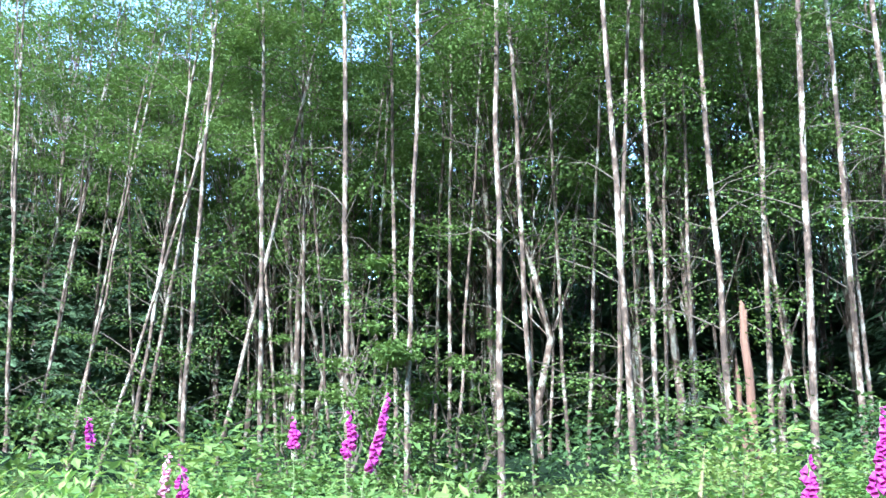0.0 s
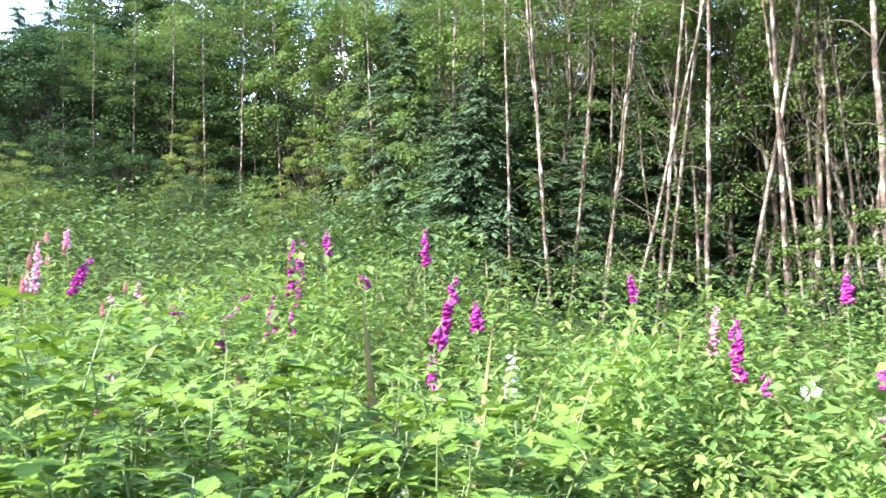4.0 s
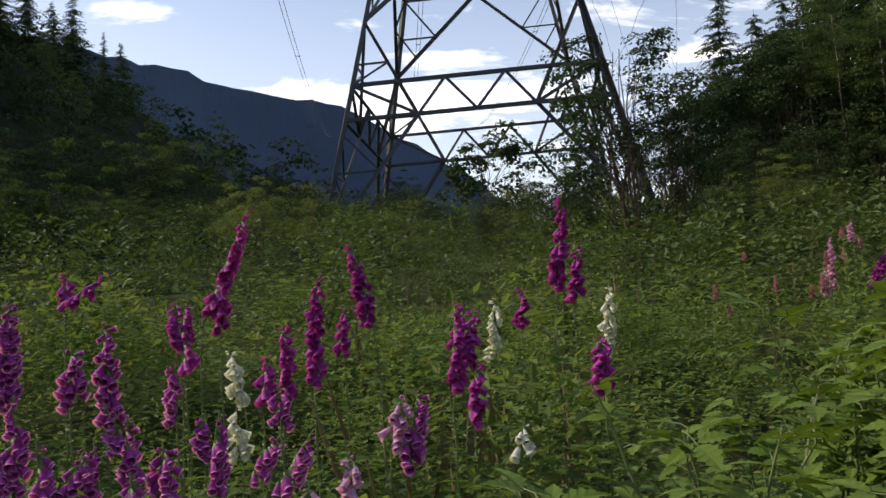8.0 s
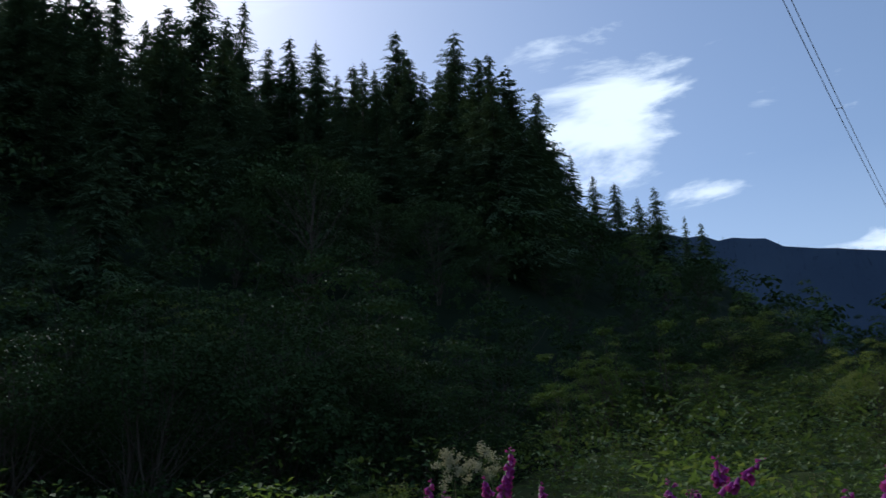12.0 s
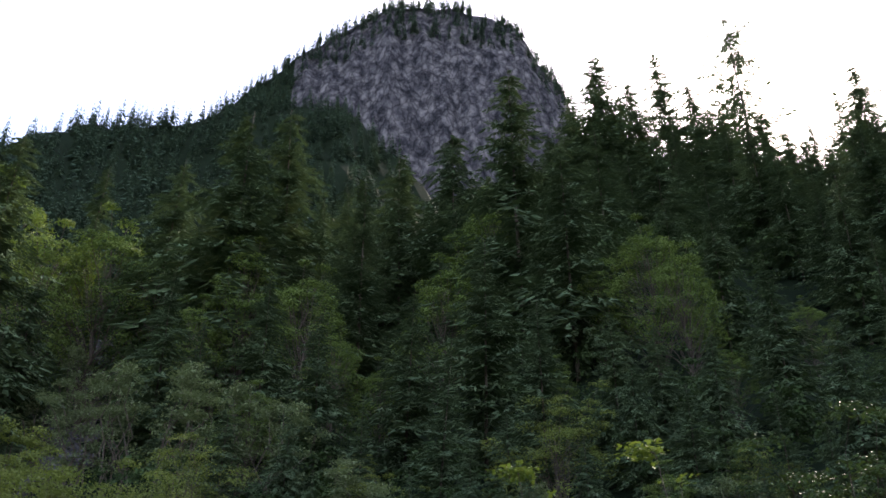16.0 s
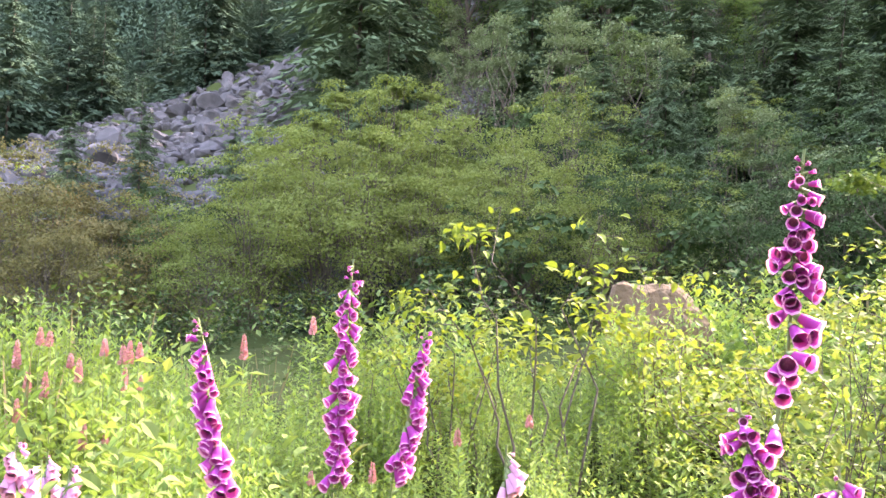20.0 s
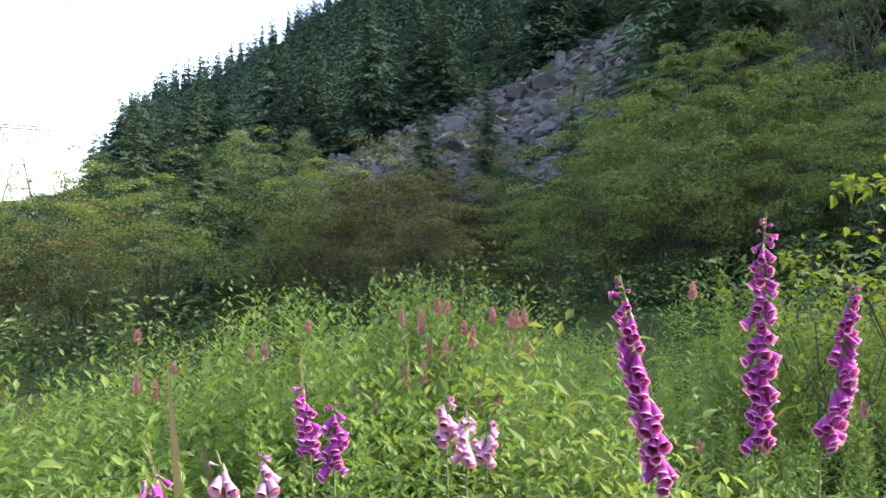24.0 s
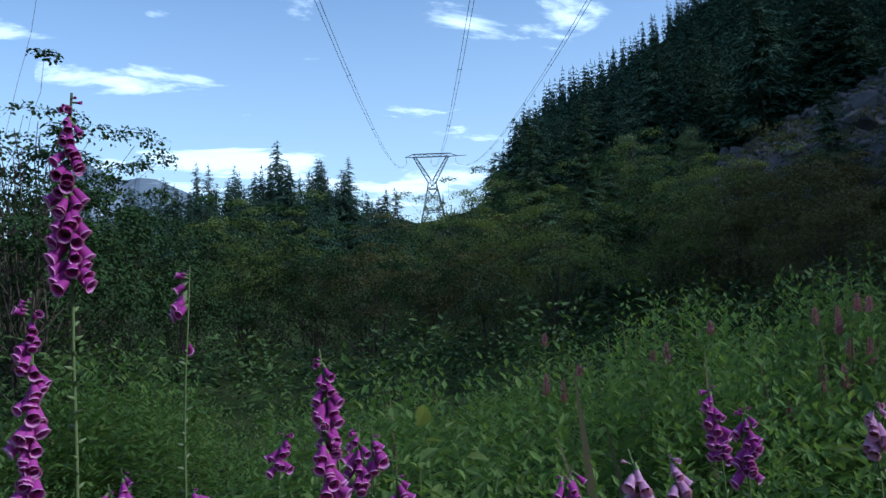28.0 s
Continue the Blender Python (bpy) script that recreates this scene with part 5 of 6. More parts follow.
def scree_rocks(n, az_range, r_range, sizes):
    for i in range(n):
        az = rng.uniform(*az_range)
        r = rng.uniform(*r_range)
        s = rng.uniform(*sizes) * (1.7 if rng.random() < 0.1 else 1.0)
        ob = new("boulder", ROCKS[i % 8])
        ob.parent = scree
        ob.matrix_basis = base_inv @ Matrix.Translation(spot(az, r, s * 0.28)) @ pose(0, 0, 0, rng.uniform(-50, 50), rng.uniform(-50, 50), rng.uniform(0, 360)) @ Matrix.Scale(s, 4)


scree_rocks(300, (209.5, 231), (56, 87), (0.6, 1.4))
rocks = []
for k in range(3):
    me = ROCKS[k]
    v = np.empty(len(me.vertices) * 3, np.float32)
    me.vertices.foreach_get("co", v)
    f = np.empty(len(me.polygons) * 3, np.int32)
    me.polygons.foreach_get("vertices", f)
    n = 850
    az, r = rng.uniform(208.5, 231, n), rng.uniform(44, 88, n)
    if k == 2:
        az, r = rng.uniform(197.8, 201.8, n), rng.uniform(46, 100, n)
    rocks.append(spread(v.reshape(-1, 3), f.reshape(-1, 3), np.column_stack([xyz(az, r, 0.1), rng.uniform(0, 6.28, n), rng.uniform(0.4, 1.0, n)])))
loose = child("rubble", mesh_of("rubble", *join(rocks), M_ROCK), scree)
loose.matrix_basis = base_inv
tagged(loose, kind="stuff")
M_MOSSY = grainy("mossy_rock", [(0.06, 0.055, 0.025), (0.13, 0.085, 0.045), (0.23, 0.15, 0.085)], 3.0, 0.95, 0.7)
bm = bmesh.new()
bmesh.ops.create_icosphere(bm, subdivisions=4, radius=1.0)
for v in bm.verts:
    d = v.co.copy()
    v.co = Vector((d.x * 0.46, d.y * 0.42, min(d.z, 0.8) * 0.9)) * (1 + 0.16 * noise.noise(d * 1.6) + 0.07 * noise.noise(d * 4.5))
big_rock = new("boulder", bm_mesh("boulder", bm, M_MOSSY))
big_rock.matrix_basis = Matrix.Translation(spot(186.6, 7.2, 0.5)) @ pose(0, 0, 0, 4, 6, 30)
tagged(big_rock, "tawny mossy boulder half hidden in the meadow", "rock")

# snapped trunks in the alder wood
for az, r, h, rad in [(-23.9, 12.3, 2.5, 0.06), (-23.5, 13.2, 1.6, 0.05)]:
    t = thing("broken_trunk", "snapped dead tree trunk with reddish rotten wood", "dead tree", Matrix.Translation(spot(az, r)))
    p = bent((0, 0, -0.3), (rng.normal() * 0.08, 0.0, h), 0, 8, 0.012)
    v, f = tube(p, np.linspace(rad * 1.15, rad * 0.85, 8), 9)
    v[-9:, 2] += rng.uniform(-0.18, 0.22, 9)
    child("trunk", mesh_of("trunk", np.concatenate([v, [p[-1] - [0, 0, 0.1]]]), [(f, M_SNAG), (np.array([[len(v) - 9 + i, len(v) - 9 + (i + 1) % 9, len(v)] for i in range(9)]), M_SNAG)], None), t)


# ---------------------------------------------------------------- meadow growth
def bramble(fine):
    """Arching canes with leaves in threes."""
    ps, ds, ns, ls, wood = [], [], [], [], []
    for i in range(5):
        a = rng.uniform(0, 6.28)
        q = rng.uniform(0.15, 0.5)
        tip = np.array([np.cos(a) * q, np.sin(a) * q, rng.uniform(0.6, 1.0)])
        path = bent((0, 0, 0), tip, -0.15, 7, 0.015)
        wood.append(tube(path, np.linspace(0.006, 0.002, 7), 3))
        for s in np.linspace(0.3, 1.0, 9 if fine else 6):
            k = min(int(s * 6), 5)
            c = path[k] + (path[k + 1] - path[k]) * (s * 6 - k)
            b = rng.uniform(0, 6.28)
            out = np.array([np.cos(b), np.sin(b), rng.uniform(-0.1, 0.35)])
            c = c + out * 0.05
            sd = np.cross(out, [0, 0, 1.0])
            size = rng.uniform(0.06, 0.1) if fine else rng.uniform(0.05, 0.085)
            for turn in ((0, 1.0), (0.95, 0.82), (-0.95, 0.82)):
                ps.append(c)
                ds.append(out * (1 if turn[0] == 0 else 0.5) + sd * turn[0])
                ns.append(np.array([0, 0, 1.0]) + rng.normal(size=3) * 0.25 + out * 0.3)
                ls.append(size * turn[1])
    ls = np.array(ls)
    fn = blades if fine else kites
    leaf = fn(np.array(ps), np.array(ds), np.array(ns), ls, ls * 0.72)
    return leaf, join(wood)


def spirea(fine, stems=7, per=24, tall=1.0, leafage=1.0):
    """Upright shoots set all the way with narrow leaves, pointing up towards the tip."""
    ps, ds, ns, ls, wood = [], [], [], [], []
    for i in range(stems):
        a, q = rng.uniform(0, 6.28), rng.uniform(0.02, 0.2)
        h = rng.uniform(0.65, 1.0) * tall
        path = bent((np.cos(a) * q * 0.3, np.sin(a) * q * 0.3, 0), (np.cos(a) * q, np.sin(a) * q, h), 0, 5, 0.008)
        wood.append(tube(path, np.linspace(0.0045, 0.0015, 5), 3))
        for j, s in enumerate(np.linspace(0.15, 1.0, per)):
            k = min(int(s * 4), 3)
            c = path[k] + (path[k + 1] - path[k]) * (s * 4 - k)
            b = j * 2.4 + a
            ps.append(c)
            ds.append((np.cos(b), np.sin(b), 0.35 + 0.9 * s ** 4))
            ns.append(np.array([0, 0, 1.0]) + rng.normal(size=3) * 0.2)
            ls.append(leafage * rng.uniform(0.05, 0.078) * (1.1 - 0.45 * s ** 3))
    ls = np.array(ls)
    fn = blades if fine else kites
    return fn(np.array(ps), np.array(ds), np.array(ns), ls, ls * 0.4), join(wood)


def herb(n=56, size=0.08, tall=1.0, fine=False):
    """A loose tuft of mixed leaves for the growth further off."""
    z = rng.random(n) ** 0.55 * tall
    a, q = rng.uniform(0, 6.28, n), rng.uniform(0.02, 0.3, n)
    p = np.stack([np.cos(a) * q, np.sin(a) * q, z], -1)
    d = np.stack([np.cos(a), np.sin(a), rng.uniform(-0.3, 0.7, n)], -1) + rng.normal(size=(n, 3)) * 0.3
    nn = np.array([0, 0, 1.0]) + rng.normal(size=(n, 3)) * 0.35
    ls = rng.uniform(0.6, 1.25, n) * size
    return (blades if fine else kites)(p, d, nn, ls, ls * 0.5)


def tuft(n=6):
    a = rng.uniform(0, 6.28, n)
    p = np.stack([np.cos(a), np.sin(a), 0 * a], -1) * rng.uniform(0, 0.25, (n, 1))
    d = np.stack([np.cos(a) * 0.3, np.sin(a) * 0.3, np.ones(n)], -1) + rng.normal(size=(n, 3)) * 0.12
    return kites(p, d, np.stack([np.cos(a), np.sin(a), 0 * a], -1), rng.uniform(0.6, 1.1, n), 0.007, 0.1, 0.5)


def scatter(count, az_range, r_range, size_range, thin=None, sink=0.0):
    """Places for plants, evenly over a sector: x, y, z, turn, size."""
    az = rng.uniform(*az_range, count)
    r = np.sqrt(rng.uniform(r_range[0] ** 2, r_range[1] ** 2, count))
    lump = np.array([noise.noise((-math.sin(radians(a)) * d * 0.85, math.cos(radians(a)) * d * 0.85, 3.7)) for a, d in zip(az, r)])
    broad = np.array([noise.noise((-math.sin(radians(a)) * d * 0.3, math.cos(radians(a)) * d * 0.3, 8.1)) for a, d in zip(az, r)])
    size = rng.uniform(*size_range, count) * np.clip(0.95 + 0.85 * lump + 0.35 * broad, 0.64, 1.3)
    keep = r < table(az, EDGE) + 1.5
    if thin is not None:
        keep &= thin(az, r)
    p = xyz(az, r, -sink)
    return np.column_stack([p, rng.uniform(0, 6.28, count), size])[keep]


def growth(name, label, kinds, places, leaf_mat, stem_mat=M_STEM):
    """All plants of one sort in a patch, joined."""
    leaf_parts, stem_parts = [], []
    for i, k in enumerate(kinds):
        pl = places[i::len(kinds)]
        if isinstance(k[0], tuple):
            leaf_parts.append(spread(k[0][0], np.asarray(k[0][1]), pl))
            stem_parts.append(spread(k[1][0], np.asarray(k[1][1]), pl))
        else:
            leaf_parts.append(spread(k[0], np.asarray(k[1]), pl))
    v, f = join(leaf_parts)
    groups = [(f, leaf_mat)]
    if stem_parts:
        sv, sf = join(stem_parts)
        groups.append((sf + len(v), stem_mat))
        v = np.concatenate([v, sv])
    tagged(new(name, mesh_of(name, v, groups, None)), label, "undergrowth", kind="stuff")


fine_brambles = [bramble(True) for _ in range(4)]
plain_brambles = [bramble(False)[0] for _ in range(4)]
fine_spirea = [spirea(True) for _ in range(4)]
plain_spirea = [spirea(False, 6, 15, 1.0, 1.25)[0] for _ in range(4)]
herbs = [herb() for _ in range(5)]
tufts = [tuft() for _ in range(3)]
growth("bramble_patch", "thick tangle of green brambles in the meadow", fine_brambles, scatter(150, (18, 128), (1.25, 3.6), (0.62, 0.98)), M_BRAMBLE)
growth("bramble_patch", "thick tangle of green brambles in the meadow", plain_brambles, scatter(1500, (-50, 150), (3.2, 9.5), (0.6, 0.9)), M_BRAMBLE)
growth("spirea_patch", "dense upright leafy shoots filling the meadow", fine_spirea, scatter(210, (176, 280), (1.2, 3.8), (0.66, 0.98)), M_SPIREA)
growth("spirea_patch", "dense upright leafy shoots filling the meadow", plain_spirea, scatter(1250, (160, 290), (3.0, 9), (0.7, 1.05)), M_SPIREA)
growth("spirea_patch", "dense upright leafy shoots filling the meadow", plain_spirea, scatter(260, (-45, 40), (1.5, 5.5), (0.75, 0.95)), M_SPIREA)
growth("spirea_clump", "taller clump of leafy shoots in the meadow", [spirea(False, 9, 26, 1.25, 1.0) for _ in range(5)], scatter(80, (217, 236), (4.6, 6.6), (0.66, 0.86)), M_SPIREA)
growth("spirea_clump", "leafy shoots standing over the meadow", [spirea(False, 8, 26, 1.2, 0.95) for _ in range(5)], scatter(190, (184, 216), (3.2, 7.0), (0.66, 0.86)), M_SPIREA)
growth("meadow_herbs", "mixed green weeds and low shrubs of the clearing", herbs, scatter(2300, (-85, 275), (3.4, 9), (0.7, 1.0), lambda a, r: (a < 170) | (rng.random(len(a)) < 0.3)), M_HERB)
growth("meadow_herbs", "mixed green weeds and low shrubs of the clearing", [herb(70, 0.062, 1.0, True) for _ in range(4)], scatter(260, (-85, 275), (1.3, 3.6), (0.7, 1.0)), M_HERB)
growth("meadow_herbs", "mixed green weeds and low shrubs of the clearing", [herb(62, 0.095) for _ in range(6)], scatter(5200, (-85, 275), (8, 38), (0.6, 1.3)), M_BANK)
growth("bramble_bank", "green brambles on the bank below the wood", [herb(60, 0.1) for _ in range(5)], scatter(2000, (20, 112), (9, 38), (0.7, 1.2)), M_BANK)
growth("dry_grass", "dry grass stems among the meadow plants", tufts, scatter(150, (-85, 275), (1.6, 12), (0.65, 0.95)), M_DRY)
edge_az = rng.uniform(-85, 275, 1500)
EDGE_PLACES = np.column_stack([xyz(edge_az, table(edge_az, EDGE) + rng.uniform(0, 6, 1500)), rng.uniform(0, 6.28, 1500), rng.uniform(0.5, 1.1, 1500)])
growth("wood_edge_growth", "leafy undergrowth below the first trees", [herb(34, 0.14) for _ in range(4)], EDGE_PLACES, M_BROAD_LEAF)


# salmonberry canes close to the path: every leaf of three toothed leaflets
def berry_leaf():
    out = np.array([1.0, 0, 0.1])
    d = np.array([out, [0.25, 1.0, 0.05], [0.25, -1.0, 0.05]])
    p = np.array([[0.06, 0, 0.0], [0.05, 0.004, 0], [0.05, -0.004, 0]])
    ln = np.array([0.082, 0.064, 0.064])
    pieces = []
    for k in range(3):
        m = 11
        t = np.linspace(0, 1, m)
        w = np.sin(np.pi * t ** 0.68) ** 1.05 * 0.3
        dd = unit(d[k])
        sd = unit(np.cross([0, 0, 1.0], dd))
        mid = p[k] + dd * (t * ln[k])[:, None] + np.array([0, 0, 1.0]) * (-0.18 * t ** 2 * ln[k])[:, None]
        rows = [mid]
        for sg in (1, -1):
            tooth = np.where(np.arange(m) % 2 == 0, 0.78, 1.12)
            rows.append(mid + sd * sg * (w * tooth * ln[k])[:, None] + dd * (0.05 * ln[k]) + np.array([0, 0, 1.0]) * (0.14 * w * ln[k])[:, None])
        v = np.concatenate(rows)
        f = []
        for i in range(m - 1):
            f += [[i, i + m, i + m + 1], [i, i + m + 1, i + 1], [i, i + 1, i + 1 + 2 * m], [i, i + 1 + 2 * m, i + 2 * m]]
        pieces.append((v, np.array(f)))
    v, f = join(pieces)
    sv, sf = tube(np.array([[0, 0, 0], [0.03, 0, 0.006], [0.06, 0, 0.0]]), [0.0016, 0.0013, 0.001], 4)
    sf = np.concatenate([sf[:, [0, 1, 2]], sf[:, [0, 2, 3]]])
    return mesh_of("leaf", np.concatenate([v, sv]), [(f, M_BERRY), (sf + len(v), M_STEM)], None)


M_BERRY = leafy("salmonberry_leaf", [(0.06, 0.115, 0.014), (0.125, 0.205, 0.028), (0.28, 0.36, 0.05)], 0.3, 0.42, 5.0, 0.05)
BERRY_LEAVES = [berry_leaf() for _ in range(2)]


def salmonberry(az, r, h, reach, canes, per):
    t = thing("salmonberry_bush", "salmonberry bush with arching canes and toothed green leaves", "shrub", Matrix.Translation(spot(az, r)), "salmonberry bushes")
    wood = []
    for i in range(canes):
        a = rng.uniform(0, 6.28)
        q = rng.uniform(0.3, 1.0) * reach
        tip = np.array([np.cos(a) * q, np.sin(a) * q, h * rng.uniform(0.75, 1.0)])
        path = bent((0, 0, -0.05), tip, -0.12 * h, 9, 0.012)
        wood.append(tube(path, np.linspace(0.007, 0.0022, 9), 5))
        for s in np.linspace(0.45, 1.0, per):
            k = min(int(s * 8), 7)
            c = path[k] + (path[k + 1] - path[k]) * (s * 8 - k)
            ob = new("leaf", BERRY_LEAVES[i % 2])
            ob.parent = t
            ob.matrix_basis = Matrix.Translation(c) @ pose(0, 0, 0, rng.uniform(-25, 25), rng.uniform(-30, 22), rng.uniform(0, 360)) @ Matrix.Scale(rng.uniform(0.75, 1.15), 4)
    child("wood", mesh_of("wood", *join(wood), M_STEM, True), t)


for az, r, h, reach in [(46, 1.75, 1.18, 0.4), (51, 1.5, 1.12, 0.36), (56, 1.35, 1.08, 0.36), (60.5, 1.6, 1.2, 0.4), (65, 1.85, 1.14, 0.4), (69.5, 1.55, 1.0, 0.34), (53.5, 2.05, 1.25, 0.4), (74, 1.9, 0.95, 0.34), (62, 2.3, 1.22, 0.4), (41, 2.1, 1.12, 0.4), (80, 2.1, 0.9, 0.3), (44, 2.5, 1.25, 0.45), (48.5, 2.8, 1.3, 0.45), (37, 2.7, 1.2, 0.45), (52.5, 3.0, 1.3, 0.45), (57, 2.9, 1.25, 0.45), (34, 3.3, 1.2, 0.45), (41.5, 3.4, 1.25, 0.45), (47, 3.6, 1.25, 0.45), (30, 2.6, 1.1, 0.4), (25, 3.0, 1.1, 0.4)]:
    salmonberry(az, r, h, reach, 7, 12)

# yellow-leaved saplings and other single shrubs in the near meadow
lemon = tree_kind("yellow_sapling", "thin sapling with bright yellow-green leaves", "shrub", bush_mesh(2.1, 1.3, 7, 360, M_YELLOW_LEAF, 0.068, 0.45, 0.2, 0.2, True, 0.7, 0.6), ("wood", "crown"), "yellow saplings")
for az, r, s in [(193.8, 4.9, 1.0), (199.0, 5.6, 0.8), (203.2, 6.2, 0.78), (186.0, 5.6, 0.8), (180.5, 5.2, 0.75), (170, 5.6, 0.8)]:
    plant_at(lemon, az, r, None, s)
elder = tree_kind("elder_shrub", "light green elder shrub with layered leaflets", "shrub", bush_mesh(3.4, 1.9, 8, 2800, M_ALDER_LEAF, 0.08, 0.4, 0.2, 0.2), ("wood", "crown"), "elder shrubs")
for az, r, s in [(160.8, 9.6, 1.0), (170.5, 9.0, 0.9), (104.5, 21, 0.9), (101.5, 20, 0.85), (98.5, 22, 0.7), (107.5, 18, 0.75), (121, 12, 0.4), (113, 13, 0.35), (-3.5, 12.6, 0.95), (0.8, 12.4, 1.05), (-6.5, 13, 0.75), (4.5, 13.4, 0.7)]:
    plant_at(elder, az, r, None, s)
broom = tree_kind("twiggy_shrub", "thin twiggy shrub with sparse olive leaves", "shrub", bush_mesh(1.7, 1.5, 22, 1300, M_OLIVE_LEAF, 0.04, 0.6, 0.2, 0.0, False, 0.25, 0.35), ("wood", "crown"), "twiggy shrubs")
for az, r, s in [(177.5, 3.4, 0.95), (173.5, 3.6, 1.0), (168, 4.4, 1.0), (72, 20, 1.1), (79, 22, 1.1), (85, 24, 1.2), (59, 21, 1.1), (91, 26, 1.1), (52, 22, 0.9), (119, 9, 0.7), (-20, 5, 0.8)]:
    plant_at(broom, az, r, None, s)


plant_at(tree_kind("rusty_sapling", "young twiggy sapling with reddish leaves at its tips", "shrub", bush_mesh(1.75, 0.8, 9, 420, M_RUSTY_LEAF, 0.05, 0.6, 0.2, 0.0, True, 0.6, 0.5), ("wood", "crown")), 169.9, 3.6)
dark_brush = tree_kind("broom_bush", "dark upright broom bush on the bank", "shrub", bush_mesh(1.9, 1.8, 34, 2600, M_BROAD_LEAF, 0.05, 1.6, 0.2, -0.5, False, 0.2, 0.5), ("wood", "crown"), "broom bushes")
for i in range(44):
    az = 54 + 48 * (i + rng.random()) / 44
    plant_at(dark_brush, az, float(table(az, EDGE)) * rng.uniform(0.72, 0.98), None, rng.uniform(0.5, 0.95))


# ---------------------------------------------------------------- flowers
def bell_mesh(mat):
    """A foxglove bell one unit long, hanging along +x, with a flared, uneven lip."""
    rows = [(0.0, 0.10), (0.10, 0.17), (0.35, 0.23), (0.68, 0.29), (0.9, 0.32), (1.0, 0.38)]
    w = np.arange(8) * 2 * np.pi / 8
    v = np.concatenate([np.stack([np.full(8, x) + (0.1 * np.maximum(-np.sin(w), 0) if x > 0.85 else 0), np.cos(w) * r, np.sin(w) * r], -1) for x, r in rows])
    f = [[i * 8 + j, i * 8 + (j + 1) % 8, (i + 1) * 8 + (j + 1) % 8, (i + 1) * 8 + j] for i in range(5) for j in range(8)]
    cup = np.array([[24 + j, 24 + (j + 1) % 8, 48] for j in range(8)])
    return mesh_of("bell", np.concatenate([v, [[0.3, 0, 0]]]), [(np.array(f[:32]), mat), (np.array(f[32:]), M_LIP if mat == M_PURPLE else mat), (cup, M_THROAT)], None, True), v, np.array(f)


BELLS = {k: bell_mesh(m) for k, m in (("purple", M_PURPLE), ("pink", M_PINK), ("white", M_WHITE))}
FLOWER_MAT = {"purple": M_PURPLE, "pink": M_PINK, "white": M_WHITE}
WORDS = {"purple": "tall magenta foxglove spike with spotted bells", "pink": "foxglove with pale pink bells", "white": "foxglove with white bells"}


def foxglove(az, r, ztop, length, lean, colour, facing=None, gaps=0.0, one_sided=0.68):
    """Stem from the ground to the tip, bells down one length of it, buds at the tip, leaves near the foot."""
    facing = radians(az - 90) + rng.uniform(-0.8, 0.8) if facing is None else facing
    foot = spot(az, r)
    t = thing("foxglove", WORDS[colour], "flower", Matrix.Translation(foot), "foxgloves")
    h = max(ztop - foot.z, 0.4)
    side = np.array([math.cos(radians(az)), math.sin(radians(az)), 0.0])
    s = np.linspace(0, 1, 12)
    path = np.stack([0 * s, 0 * s, s * h], -1) + side[None] * (math.tan(radians(lean)) * np.maximum(s * h - (h - length * 1.25), 0))[:, None]
    path += rng.normal(size=path.shape) * 0.004
    wood = [tube(path, np.linspace(0.006, 0.0025, 12), 6)]
    n = max(int(length / (0.0058 if r < 1.8 else 0.0078)), 5)
    near_one = r < 3.5
    parts = []
    me, bv, bf = BELLS[colour]
    k = 0
    for i in range(n):
        q = i / max(n - 1, 1)
        if q < 0.5 and rng.random() < gaps:
            continue
        z = h - length * (1 - q) - 0.02
        c = np.array([np.interp(z, path[:, 2], path[:, j]) for j in range(3)])
        a = facing + one_sided * rng.uniform(-1.7, 1.7) + (i % 2) * 0.35
        tilt = radians(rng.uniform(12, 42) if r < 1.8 else rng.uniform(30, 60)) if q < 0.9 else radians(rng.uniform(-25, 15))
        size = (0.036 if r < 1.8 else 0.04 if r < 2.9 else 0.044) * (1.05 - 0.62 * q ** 3) * rng.uniform(0.85, 1.12)
        if q > 0.94:
            size *= 0.6
        ax = np.array([math.cos(a) * math.cos(tilt), math.sin(a) * math.cos(tilt), -math.sin(tilt)])
        sd = unit(np.cross([0, 0, 1.0], ax))
        rot = np.stack([ax, sd, np.cross(ax, sd)], 1)
        c = c + np.array([math.cos(a), math.sin(a), 0.15]) * 0.01
        if near_one:
            ob = new("bell", me)
            ob.parent = t
            m4 = Matrix([[*(rot[j] * size), c[j]] for j in range(3)] + [[0, 0, 0, 1]])
            ob.matrix_basis = m4
        else:
            parts.append((bv @ rot.T * size + c, bf))
        wood.append(tube(np.array([c - ax * 0.012, c + ax * size * 0.12]), [0.002, 0.011 * size / 0.05], 5))
    if parts:
        tagged(child("raceme", mesh_of("raceme", *join(parts), FLOWER_MAT[colour], True), t), kind="stuff")
    # dry seed pods under the bells and narrow leaves
    for i in range(int((h - length) / 0.045)):
        z = h - length - 0.03 - i * 0.03
        if z < h * 0.45:
            break
        a = rng.uniform(0, 6.28)
        c = np.array([np.interp(z, path[:, 2], path[:, j]) for j in range(3)])
        o = np.array([math.cos(a), math.sin(a), 0.5])
        wood.append(tube(np.array([c, c + o * 0.008, c + o * 0.02]), [0.002, 0.006, 0.001], 5))
    m = 16
    zz = np.linspace(0.1, max(h - length, 0.25), m)
    aa = np.arange(m) * 2.4
    p = np.stack([np.interp(zz, path[:, 2], path[:, 0]), np.interp(zz, path[:, 2], path[:, 1]), zz], -1)
    ln = 0.14 * (1.05 - zz / h)
